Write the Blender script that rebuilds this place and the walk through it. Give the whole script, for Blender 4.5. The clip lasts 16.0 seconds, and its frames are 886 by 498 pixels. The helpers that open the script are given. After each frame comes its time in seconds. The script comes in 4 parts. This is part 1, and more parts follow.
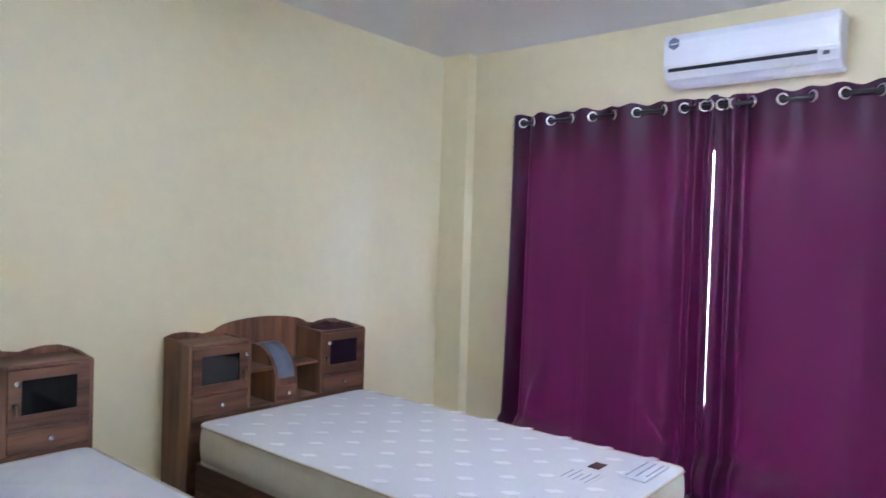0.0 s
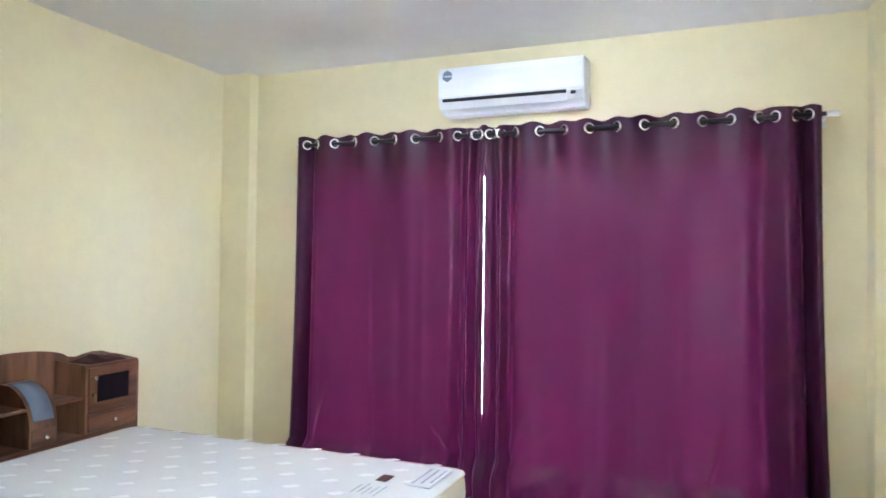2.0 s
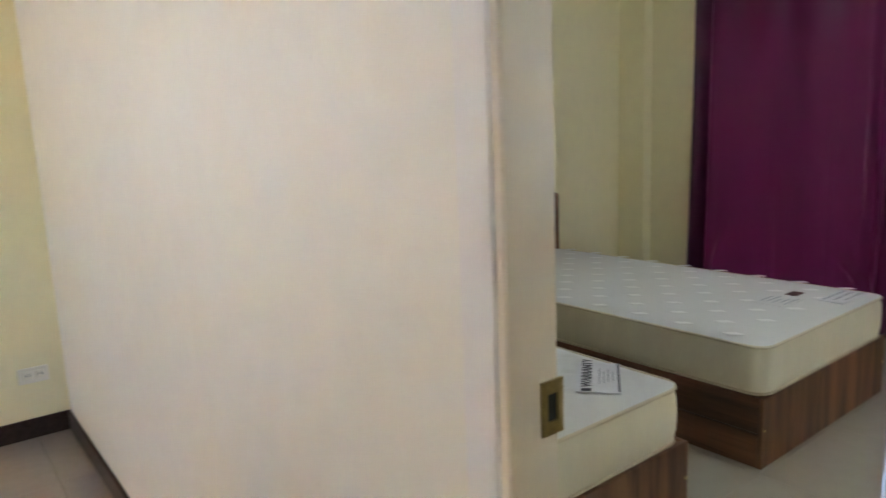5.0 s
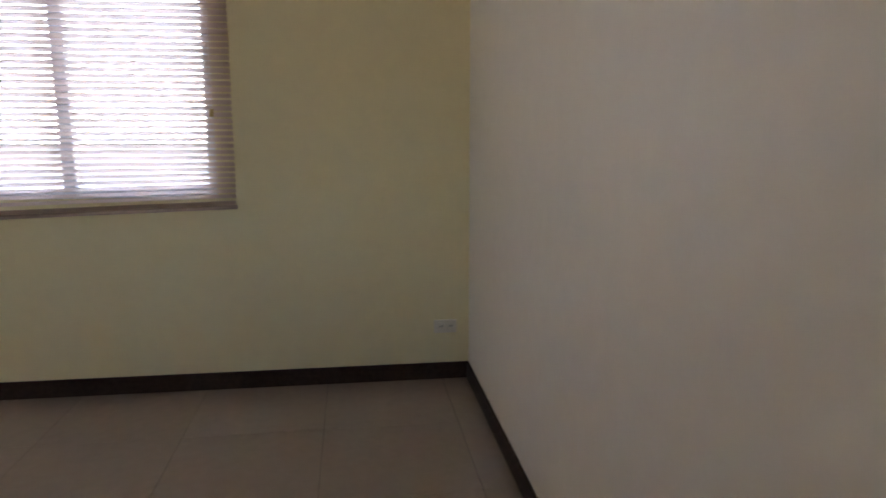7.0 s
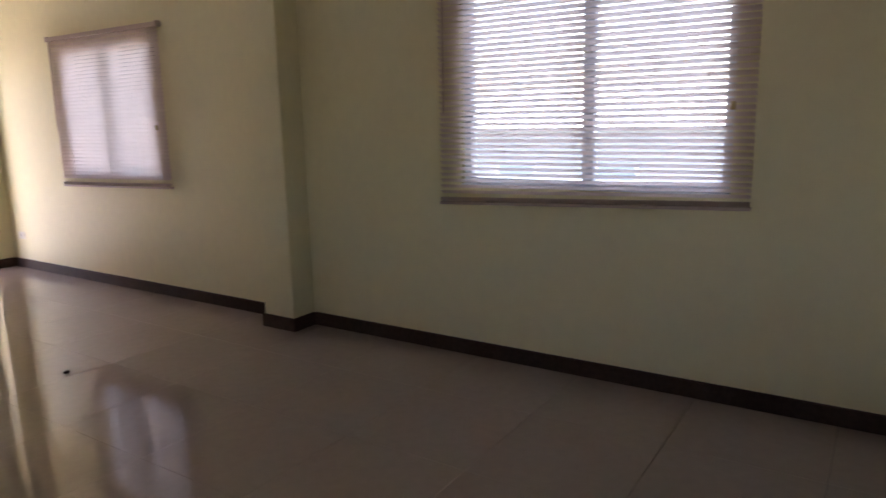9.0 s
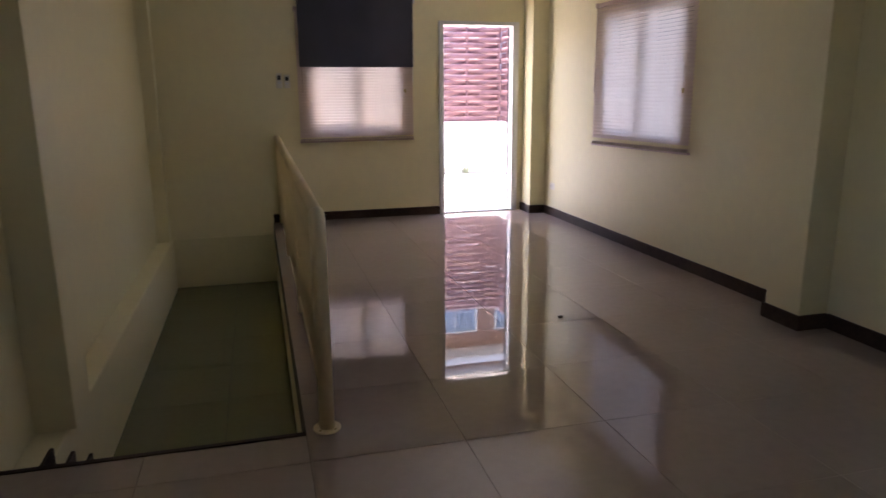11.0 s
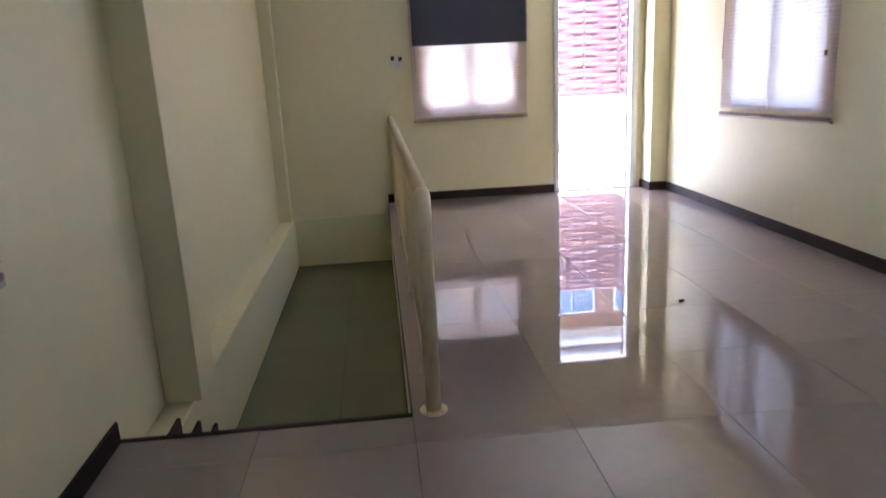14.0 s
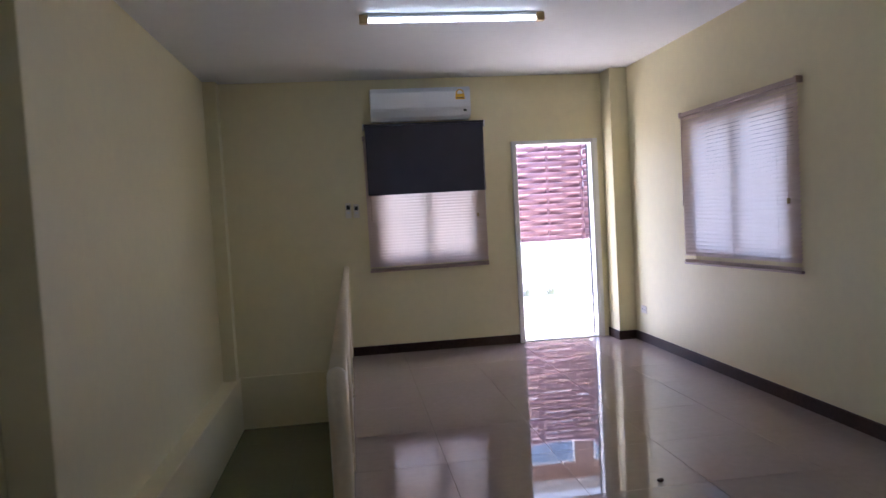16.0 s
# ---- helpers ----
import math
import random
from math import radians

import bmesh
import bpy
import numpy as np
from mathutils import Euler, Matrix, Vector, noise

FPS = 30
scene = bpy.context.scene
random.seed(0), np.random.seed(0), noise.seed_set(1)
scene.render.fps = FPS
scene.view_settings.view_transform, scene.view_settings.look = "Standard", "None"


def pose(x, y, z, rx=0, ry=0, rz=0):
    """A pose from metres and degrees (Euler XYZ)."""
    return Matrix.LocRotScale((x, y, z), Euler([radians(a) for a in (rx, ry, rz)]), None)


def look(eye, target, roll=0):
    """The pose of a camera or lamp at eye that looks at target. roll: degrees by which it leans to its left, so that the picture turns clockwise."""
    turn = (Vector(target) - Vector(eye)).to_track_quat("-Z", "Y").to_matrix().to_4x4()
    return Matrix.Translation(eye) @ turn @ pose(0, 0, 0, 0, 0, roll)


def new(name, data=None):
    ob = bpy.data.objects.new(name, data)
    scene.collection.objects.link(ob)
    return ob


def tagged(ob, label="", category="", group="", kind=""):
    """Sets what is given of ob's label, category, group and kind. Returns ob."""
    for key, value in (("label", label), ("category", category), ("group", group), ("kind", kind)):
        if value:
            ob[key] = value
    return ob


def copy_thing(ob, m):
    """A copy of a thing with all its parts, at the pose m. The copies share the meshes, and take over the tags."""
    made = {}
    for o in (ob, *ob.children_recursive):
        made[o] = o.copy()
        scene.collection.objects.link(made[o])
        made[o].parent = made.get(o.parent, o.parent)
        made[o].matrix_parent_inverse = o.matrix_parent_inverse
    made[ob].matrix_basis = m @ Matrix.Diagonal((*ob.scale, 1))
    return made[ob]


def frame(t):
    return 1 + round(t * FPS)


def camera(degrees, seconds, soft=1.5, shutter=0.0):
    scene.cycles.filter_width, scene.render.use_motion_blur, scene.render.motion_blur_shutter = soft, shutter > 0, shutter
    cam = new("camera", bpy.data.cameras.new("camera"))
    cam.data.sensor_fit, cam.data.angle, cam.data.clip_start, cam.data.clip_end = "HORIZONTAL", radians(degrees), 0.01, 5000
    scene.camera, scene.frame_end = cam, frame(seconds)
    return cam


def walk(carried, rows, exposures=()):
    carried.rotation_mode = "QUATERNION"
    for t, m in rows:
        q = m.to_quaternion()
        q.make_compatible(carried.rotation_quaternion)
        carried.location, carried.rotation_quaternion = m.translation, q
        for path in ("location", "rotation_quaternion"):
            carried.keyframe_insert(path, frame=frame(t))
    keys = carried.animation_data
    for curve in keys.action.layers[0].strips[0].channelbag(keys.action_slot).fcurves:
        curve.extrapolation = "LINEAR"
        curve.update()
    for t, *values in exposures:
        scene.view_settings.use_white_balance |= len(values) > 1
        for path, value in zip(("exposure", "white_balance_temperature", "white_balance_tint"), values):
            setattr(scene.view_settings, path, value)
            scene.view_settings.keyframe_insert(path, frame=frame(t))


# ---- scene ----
cam = camera(65.8, 16.0, soft=1.45, shutter=0.3)
PATH = [
    (0, (-0.036, -0.081, 1.412), (1.239, -1.622, 1.37), 1.8),
    (0.5, (-0.062, -0.102, 1.439), (1.084, -1.74, 1.484), 2.2),
    (1, (-0.085, -0.11, 1.459), (0.978, -1.8, 1.574), 2.8),
    (1.5, (-0.107, -0.128, 1.436), (0.837, -1.888, 1.55), 2.2),
    (2, (-0.077, -0.038, 1.404), (0.674, -1.892, 1.44), 0.7),
    (2.5, (-0.128, 0.033, 1.375), (0.522, -1.858, 1.328), 0.4),
    (3, (-0.19, 0.13, 1.37), (0.417, -1.769, 1.212), 0.6),
    (3.5, (-0.251, 0.219, 1.327), (0.442, -1.64, 1.074), 0.9),
    (4, (-0.19, 0.294, 1.277), (0.699, -1.472, 0.978), -1.2),
    (4.5, (-0.182, 0.382, 1.275), (1.04, -1.163, 0.925), -0.9),
    (5, (-0.178, 0.461, 1.272), (1.378, -0.749, 0.935), -2.3),
    (5.2, (-0.161, 0.475, 1.264), (1.475, -0.627, 0.935), -2.1),
    (7.3, (-0.2, 0.611, 1.31), (1.766, 0.557, 0.947), -1.0),
    (7.5, (-0.178, 0.616, 1.312), (1.784, 0.724, 0.941), -1.8),
    (8, (-0.160, 0.580, 1.29), (1.737, 1.102, 0.944), -1.9),
    (8.5, (-0.111, 0.573, 1.325), (1.682, 1.382, 0.964), -2.5),
    (9, (-0.013, 0.646, 1.361), (1.629, 1.723, 0.981), -1.3),
    (9.5, (0.053, 0.705, 1.371), (1.478, 2.049, 0.967), -2.4),
    (10, (0.098, 0.778, 1.344), (1.196, 2.402, 0.946), -3.0),
    (10.2, (0.125, 0.789, 1.338), (1.08, 2.5, 0.937), -2.3),
    (12.3, (0.2, 0.835, 1.303), (0.343, 2.747, 0.736), -0.8),
    (12.5, (0.210, 0.857, 1.283), (0.332, 2.75, 0.647), -0.9),
    (13, (0.2, 0.864, 1.27), (0.346, 2.715, 0.527), -0.9),
    (13.5, (0.192, 0.876, 1.283), (0.361, 2.736, 0.568), -1.9),
    (14, (0.221, 0.877, 1.318), (0.388, 2.807, 0.819), -2.8),
    (14.5, (0.26, 0.876, 1.336), (0.445, 2.836, 0.982), -3.3),
    (15, (0.303, 0.96, 1.359), (0.515, 2.938, 1.153), -3.3),
    (15.5, (0.319, 1.042, 1.393), (0.561, 3.023, 1.259), -2.2),
    (16, (0.444, 1.281, 1.362), (0.705, 3.262, 1.261), -3.2),
]
EXPOSURES = [
    (0.0, 6.65, 5450, 35), (1.0, 6.85, 5500, 31), (1.5, 6.9, 5700, 28), (2.5, 7.35, 6000, 24), (3.5, 7.4, 6500, 18), (4.2, 7.05, 6400, 16), (4.6, 6.25, 6450, 18), (5.0, 5.7, 6650, 20), (5.2, 5.55, 6700, 20),
    (7.3, 3.85, 7000, 26), (8.0, 3.4, 7000, 27), (8.5, 3.45, 6950, 28), (9.0, 3.55, 6700, 27), (9.5, 3.25, 6600, 27), (10.0, 3.25, 6750, 27), (12.5, 4.0, 5700, 22), (13.3, 5.0, 5700, 20), (14.0, 4.4, 5600, 22), (14.5, 3.6, 5550, 23), (16.0, 3.4, 5550, 26),
]
walk(cam, [(t, look(eye, target, roll)) for t, eye, target, roll in PATH], EXPOSURES)

# ---- light ----
world = bpy.data.worlds.new("world")
scene.world = world
world.use_nodes = True
wn = world.node_tree
sky = wn.nodes.new("ShaderNodeTexSky")
sky.sky_type, sky.sun_disc = "NISHITA", False
sky.sun_elevation, sky.sun_rotation = radians(76), radians(10)
sky.air_density, sky.dust_density = 1.0, 3.0
wn.links.new(sky.outputs["Color"], wn.nodes["Background"].inputs["Color"])
wn.nodes["Background"].inputs["Strength"].default_value = 0.15

sun = new("sun", bpy.data.lights.new("sun", "SUN"))
sun.data.energy, sun.data.angle, sun.data.color = 4.0, radians(0.6), (1.0, 0.95, 0.86)
sun.matrix_world = look((-1.2, 9.6, 40.0), (0.5, 0.0, 0.0))


# ---- materials ----
def mat(name, color, rough=0.6, metal=0.0, var=0.06, scale=6.0, bump=0.0, bump_scale=60.0, spec=0.5,
        color2=None, stretch=(1, 1, 1), random_value=0.0, transmission=0.0, placed=False):
    """A principled material with noise at two scales in colour, roughness and relief."""
    m = bpy.data.materials.new(name)
    m.use_nodes = True
    nt = m.node_tree
    b = nt.nodes["Principled BSDF"]
    b.inputs["Metallic"].default_value = metal
    b.inputs["Specular IOR Level"].default_value = spec
    b.inputs["Transmission Weight"].default_value = transmission
    tc = nt.nodes.new("ShaderNodeTexCoord")
    mp = nt.nodes.new("ShaderNodeMapping")
    mp.inputs["Scale"].default_value = stretch
    geo = nt.nodes.new("ShaderNodeNewGeometry")
    nt.links.new(geo.outputs["Position"] if placed else tc.outputs["Object"], mp.inputs["Vector"])
    big = nt.nodes.new("ShaderNodeTexNoise")
    big.inputs["Scale"].default_value, big.inputs["Detail"].default_value = scale * 0.25, 4
    fine = nt.nodes.new("ShaderNodeTexNoise")
    fine.inputs["Scale"].default_value, fine.inputs["Detail"].default_value = scale * 4, 6
    for n in (big, fine):
        nt.links.new(mp.outputs["Vector"], n.inputs["Vector"])
    add = nt.nodes.new("ShaderNodeMath")
    add.operation = "ADD"
    nt.links.new(big.outputs["Fac"], add.inputs[0])
    nt.links.new(fine.outputs["Fac"], add.inputs[1])
    src = add.outputs[0]
    if random_value:
        oi = nt.nodes.new("ShaderNodeObjectInfo")
        mul = nt.nodes.new("ShaderNodeMath")
        mul.operation = "MULTIPLY_ADD"
        mul.inputs[1].default_value = random_value
        nt.links.new(oi.outputs["Random"], mul.inputs[0])
        nt.links.new(src, mul.inputs[2])
        src = mul.outputs[0]
    ramp = nt.nodes.new("ShaderNodeMapRange")
    ramp.inputs["From Min"].default_value, ramp.inputs["From Max"].default_value = 0.6, 1.4 + random_value
    nt.links.new(src, ramp.inputs["Value"])
    mix = nt.nodes.new("ShaderNodeMix")
    mix.data_type = "RGBA"
    c2 = color2 or tuple(c * (1 - 2 * var) for c in color)
    mix.inputs["A"].default_value = (*c2, 1)
    mix.inputs["B"].default_value = (*(color if color2 else tuple(min(1, c * (1 + var)) for c in color)), 1)
    nt.links.new(ramp.outputs["Result"], mix.inputs["Factor"])
    nt.links.new(mix.outputs["Result"], b.inputs["Base Color"])
    rr = nt.nodes.new("ShaderNodeMapRange")
    rr.inputs["To Min"].default_value, rr.inputs["To Max"].default_value = rough * 0.85, min(1, rough * 1.15)
    nt.links.new(fine.outputs["Fac"], rr.inputs["Value"])
    nt.links.new(rr.outputs["Result"], b.inputs["Roughness"])
    if bump:
        bn = nt.nodes.new("ShaderNodeTexNoise")
        bn.inputs["Scale"].default_value, bn.inputs["Detail"].default_value = bump_scale, 5
        nt.links.new(mp.outputs["Vector"], bn.inputs["Vector"])
        bp = nt.nodes.new("ShaderNodeBump")
        bp.inputs["Strength"].default_value, bp.inputs["Distance"].default_value = bump, 0.002
        nt.links.new(bn.outputs["Fac"], bp.inputs["Height"])
        nt.links.new(bp.outputs["Normal"], b.inputs["Normal"])
    return m


def wood(name, dark, light, axis):
    """Laminate with long grain along one axis (0 x, 1 y, 2 z), in wide board-like bands."""
    m = bpy.data.materials.new(name)
    m.use_nodes = True
    nt = m.node_tree
    b = nt.nodes["Principled BSDF"]
    b.inputs["Roughness"].default_value = 0.45
    tc = nt.nodes.new("ShaderNodeTexCoord")
    mp = nt.nodes.new("ShaderNodeMapping")
    s = [9.0, 9.0, 9.0]
    s[axis] = 0.7
    mp.inputs["Scale"].default_value = s
    nt.links.new(tc.outputs["Object"], mp.inputs["Vector"])
    n1 = nt.nodes.new("ShaderNodeTexNoise")
    n1.inputs["Scale"].default_value, n1.inputs["Detail"].default_value = 1.3, 2
    n2 = nt.nodes.new("ShaderNodeTexNoise")
    n2.inputs["Scale"].default_value, n2.inputs["Detail"].default_value = 7.0, 8
    for n in (n1, n2):
        n.inputs["Distortion"].default_value = 0.6
        nt.links.new(mp.outputs["Vector"], n.inputs["Vector"])
    mix = nt.nodes.new("ShaderNodeMath")
    mix.operation = "MULTIPLY_ADD"
    mix.inputs[1].default_value = 0.40
    nt.links.new(n2.outputs["Fac"], mix.inputs[0])
    nt.links.new(n1.outputs["Fac"], mix.inputs[2])
    ramp = nt.nodes.new("ShaderNodeValToRGB")
    ramp.color_ramp.elements[0].position, ramp.color_ramp.elements[0].color = 0.52, (*dark, 1)
    ramp.color_ramp.elements[1].position, ramp.color_ramp.elements[1].color = 0.86, (*light, 1)
    nt.links.new(mix.outputs[0], ramp.inputs["Fac"])
    nt.links.new(ramp.outputs["Color"], b.inputs["Base Color"])
    bp = nt.nodes.new("ShaderNodeBump")
    bp.inputs["Strength"].default_value, bp.inputs["Distance"].default_value = 0.15, 0.001
    nt.links.new(n2.outputs["Fac"], bp.inputs["Height"])
    nt.links.new(bp.outputs["Normal"], b.inputs["Normal"])
    return m


def cloth(name, color, through_color, share, rough=0.55, weave=900.0, sheen=0.2):
    """Fabric that lets some light through, with a fine weave."""
    m = bpy.data.materials.new(name)
    m.use_nodes = True
    nt = m.node_tree
    b = nt.nodes["Principled BSDF"]
    b.inputs["Roughness"].default_value = rough
    b.inputs["Sheen Weight"].default_value = sheen
    b.inputs["Specular IOR Level"].default_value = 0.3
    tc = nt.nodes.new("ShaderNodeTexCoord")
    n = nt.nodes.new("ShaderNodeTexNoise")
    n.inputs["Scale"].default_value, n.inputs["Detail"].default_value = 5.0, 5
    nt.links.new(tc.outputs["Object"], n.inputs["Vector"])
    mix = nt.nodes.new("ShaderNodeMix")
    mix.data_type = "RGBA"
    mix.inputs["A"].default_value = (*[c * 0.85 for c in color], 1)
    mix.inputs["B"].default_value = (*[c * 1.12 for c in color], 1)
    nt.links.new(n.outputs["Fac"], mix.inputs["Factor"])
    nt.links.new(mix.outputs["Result"], b.inputs["Base Color"])
    w = nt.nodes.new("ShaderNodeTexNoise")
    w.inputs["Scale"].default_value = weave
    nt.links.new(tc.outputs["Object"], w.inputs["Vector"])
    bp = nt.nodes.new("ShaderNodeBump")
    bp.inputs["Strength"].default_value, bp.inputs["Distance"].default_value = 0.2, 0.0005
    nt.links.new(w.outputs["Fac"], bp.inputs["Height"])
    nt.links.new(bp.outputs["Normal"], b.inputs["Normal"])
    t = nt.nodes.new("ShaderNodeBsdfTranslucent")
    t.inputs["Color"].default_value = (*through_color, 1)
    mx = nt.nodes.new("ShaderNodeMixShader")
    mx.inputs["Fac"].default_value = share
    nt.links.new(b.outputs["BSDF"], mx.inputs[1])
    nt.links.new(t.outputs["BSDF"], mx.inputs[2])
    nt.links.new(mx.outputs["Shader"], nt.nodes["Material Output"].inputs["Surface"])
    return m


def glow(name, color, strength):
    m = bpy.data.materials.new(name)
    m.use_nodes = True
    b = m.node_tree.nodes["Principled BSDF"]
    b.inputs["Base Color"].default_value = (0.9, 0.9, 0.9, 1)
    b.inputs["Emission Color"].default_value = (*color, 1)
    b.inputs["Emission Strength"].default_value = strength
    return m


def glass(name, tint=(0.93, 0.97, 0.96)):
    m = bpy.data.materials.new(name)
    m.use_nodes = True
    nt = m.node_tree
    nt.nodes.remove(nt.nodes["Principled BSDF"])
    tr = nt.nodes.new("ShaderNodeBsdfTransparent")
    tr.inputs["Color"].default_value = (*tint, 1)
    gl = nt.nodes.new("ShaderNodeBsdfGlossy")
    gl.inputs["Roughness"].default_value = 0.02
    fr = nt.nodes.new("ShaderNodeFresnel")
    fr.inputs["IOR"].default_value = 1.45
    mx = nt.nodes.new("ShaderNodeMixShader")
    nt.links.new(fr.outputs["Fac"], mx.inputs["Fac"])
    nt.links.new(tr.outputs["BSDF"], mx.inputs[1])
    nt.links.new(gl.outputs["BSDF"], mx.inputs[2])
    nt.links.new(mx.outputs["Shader"], nt.nodes["Material Output"].inputs["Surface"])
    return m


PAINT = mat("cream_wall_paint", (0.80, 0.718, 0.445), rough=0.5, var=0.025, scale=3.0, bump=0.12, bump_scale=220)
# Cream paint whitened: the cool daylight on the middle wall is in its colour
PAINT_DAYLIT = mat("daylit_cream_wall_paint", (0.80, 0.775, 0.70), rough=0.5, var=0.025, scale=3.0, bump=0.12, bump_scale=220)
CEIL = mat("white_ceiling_paint", (0.80, 0.79, 0.77), rough=0.75, var=0.02, scale=2.0, bump=0.1, bump_scale=150)
TILE = mat("polished_beige_tile", (0.335, 0.265, 0.225), rough=0.018, spec=1.0, var=0.045, scale=5.0,
           random_value=0.06, placed=True)
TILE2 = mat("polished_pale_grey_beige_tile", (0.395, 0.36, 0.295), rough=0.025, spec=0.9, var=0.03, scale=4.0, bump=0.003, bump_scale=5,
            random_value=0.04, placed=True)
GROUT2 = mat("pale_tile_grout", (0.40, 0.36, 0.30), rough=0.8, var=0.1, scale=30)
GROUT = mat("dark_tile_grout", (0.11, 0.085, 0.07), rough=0.8, var=0.2, scale=30)
LANDING = mat("grey_green_polished_tile", (0.165, 0.165, 0.085), rough=0.05, var=0.05, scale=5.0, random_value=0.2)
SKIRT = mat("dark_brown_skirting_tile", (0.055, 0.031, 0.023), rough=0.5, var=0.25, scale=10, bump=0.1, spec=0.15)
TRIM = mat("white_gloss_trim", (0.78, 0.76, 0.74), rough=0.5, var=0.015, scale=4)
JAMB = mat("cream_gloss_door_frame", (0.76, 0.68, 0.58), rough=0.35, var=0.03, scale=5, bump=0.05)
ALU = mat("white_window_aluminium", (0.72, 0.72, 0.74), rough=0.35, metal=0.0, var=0.02, scale=8)
BRONZE = mat("brown_window_aluminium", (0.42, 0.30, 0.20), rough=0.4, metal=0.0, var=0.1, scale=8)
DARKGAP = mat("dark_rubber_seal", (0.03, 0.03, 0.035), rough=0.7, var=0.1)
# One laminate in three tones: upright palest, across darker, along darkest
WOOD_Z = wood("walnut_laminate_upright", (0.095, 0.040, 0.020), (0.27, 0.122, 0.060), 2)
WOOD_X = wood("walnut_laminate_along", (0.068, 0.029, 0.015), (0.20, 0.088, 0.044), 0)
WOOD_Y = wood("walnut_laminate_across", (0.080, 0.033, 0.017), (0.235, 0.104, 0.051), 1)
QUILT = mat("white_quilted_damask", (0.68, 0.68, 0.665), rough=0.8, var=0.02, scale=14, bump=0.35, bump_scale=260)
BORDER = mat("cream_ribbed_mattress_border", (0.74, 0.69, 0.54), rough=0.75, var=0.04, scale=10, bump=0.5,
             bump_scale=120, stretch=(6, 6, 0.6))
PIPING = mat("beige_piping_tape", (0.62, 0.55, 0.40), rough=0.7, var=0.06, scale=40, bump=0.3, bump_scale=500)
THREAD = mat("white_embroidery_thread", (0.82, 0.82, 0.80), rough=0.5, var=0.02, scale=40, bump=0.3, bump_scale=600)
INK = mat("faded_grey_print", (0.40, 0.42, 0.46), rough=0.8, var=0.25, scale=60)
INKDARK = mat("dark_print", (0.05, 0.05, 0.07), rough=0.8, var=0.2, scale=60)
INKRED = mat("dark_red_print", (0.13, 0.045, 0.040), rough=0.8, var=0.2, scale=60)
PALEPRINT = mat("pale_grey_print", (0.70, 0.71, 0.73), rough=0.8, var=0.08, scale=40)
PURPLE = cloth("purple_blackout_cloth", (0.047, 0.0070, 0.0275), (0.42, 0.030, 0.14), 0.012, rough=0.42, sheen=0.0)
CHROME = mat("polished_steel", (0.78, 0.78, 0.80), rough=0.12, metal=1.0, var=0.03, scale=20)
RODMAT = mat("black_curtain_rod_enamel", (0.02, 0.018, 0.02), rough=0.3, var=0.1)
PLASTIC = mat("white_glossy_plastic", (0.80, 0.82, 0.84), rough=0.05, var=0.015, scale=3)
IVORY = mat("ivory_plastic", (0.76, 0.71, 0.60), rough=0.35, var=0.02, scale=6)
PLASTIC2 = mat("grey_white_matt_plastic", (0.70, 0.71, 0.72), rough=0.4, var=0.02, scale=6)
BLACKP = mat("black_plastic", (0.015, 0.015, 0.017), rough=0.35, var=0.1)
BLUELAB = mat("blue_grey_sticker", (0.16, 0.21, 0.30), rough=0.4, var=0.2, scale=30)
YELLOWLAB = mat("yellow_energy_sticker", (0.72, 0.42, 0.03), rough=0.45, var=0.05, scale=30)
SLAT = cloth("pale_pink_blind_slat", (0.59, 0.47, 0.41), (0.88, 0.75, 0.69), 0.44, rough=0.4, weave=40, sheen=0.0)
# Pale pink slat darkened to brown: the blind's missing back light is coloured in
SHADESLAT = mat("shaded_pink_blind_slat", (0.30, 0.155, 0.125), rough=0.4, var=0.08, scale=12)
BLINDRAIL = mat("beige_blind_rail", (0.50, 0.37, 0.31), rough=0.4, var=0.06, scale=12)
ROMAN = cloth("cream_window_shade", (0.78, 0.72, 0.58), (0.85, 0.80, 0.66), 0.5, rough=0.8, weave=500)
ROLLER = cloth("charcoal_roller_fabric", (0.060, 0.058, 0.075), (0.06, 0.06, 0.07), 0.08, rough=0.8, weave=700)
RAILPAINT = mat("cream_gloss_metal_paint", (0.82, 0.68, 0.43), rough=0.32, var=0.05, scale=12, bump=0.06, bump_scale=90)
BRASS = mat("aged_brass", (0.48, 0.36, 0.17), rough=0.3, metal=1.0, var=0.15, scale=30)
SMOKED = mat("smoked_cabinet_glass", (0.012, 0.012, 0.014), rough=0.05, var=0.1, scale=4)
FROST = mat("blue_grey_plastic_sheet", (0.20, 0.25, 0.33), rough=0.25, var=0.08, scale=6)
MAROON = mat("maroon_knitted_cloth", (0.055, 0.012, 0.018), rough=0.85, var=0.25, scale=30, bump=0.6, bump_scale=200)
FENCE = mat("mauve_painted_fence_board", (0.18, 0.088, 0.098), rough=0.6, var=0.12, scale=9, bump=0.3, bump_scale=90,
            stretch=(0.3, 1, 1), random_value=0.3)
RENDERW = mat("white_outdoor_render", (0.82, 0.80, 0.77), rough=0.8, var=0.05, scale=3, bump=0.3, bump_scale=60)
CONCRETE = mat("pale_terrace_concrete", (0.62, 0.60, 0.56), rough=0.85, var=0.1, scale=2.5, bump=0.3, bump_scale=70)
ASPHALT = mat("grey_ground", (0.16, 0.155, 0.14), rough=0.9, var=0.2, scale=0.4, bump=0.3, bump_scale=20)
FACADE = mat("orange_brown_facade", (0.33, 0.19, 0.14), rough=0.7, var=0.1, scale=1.5, bump=0.2, bump_scale=20)
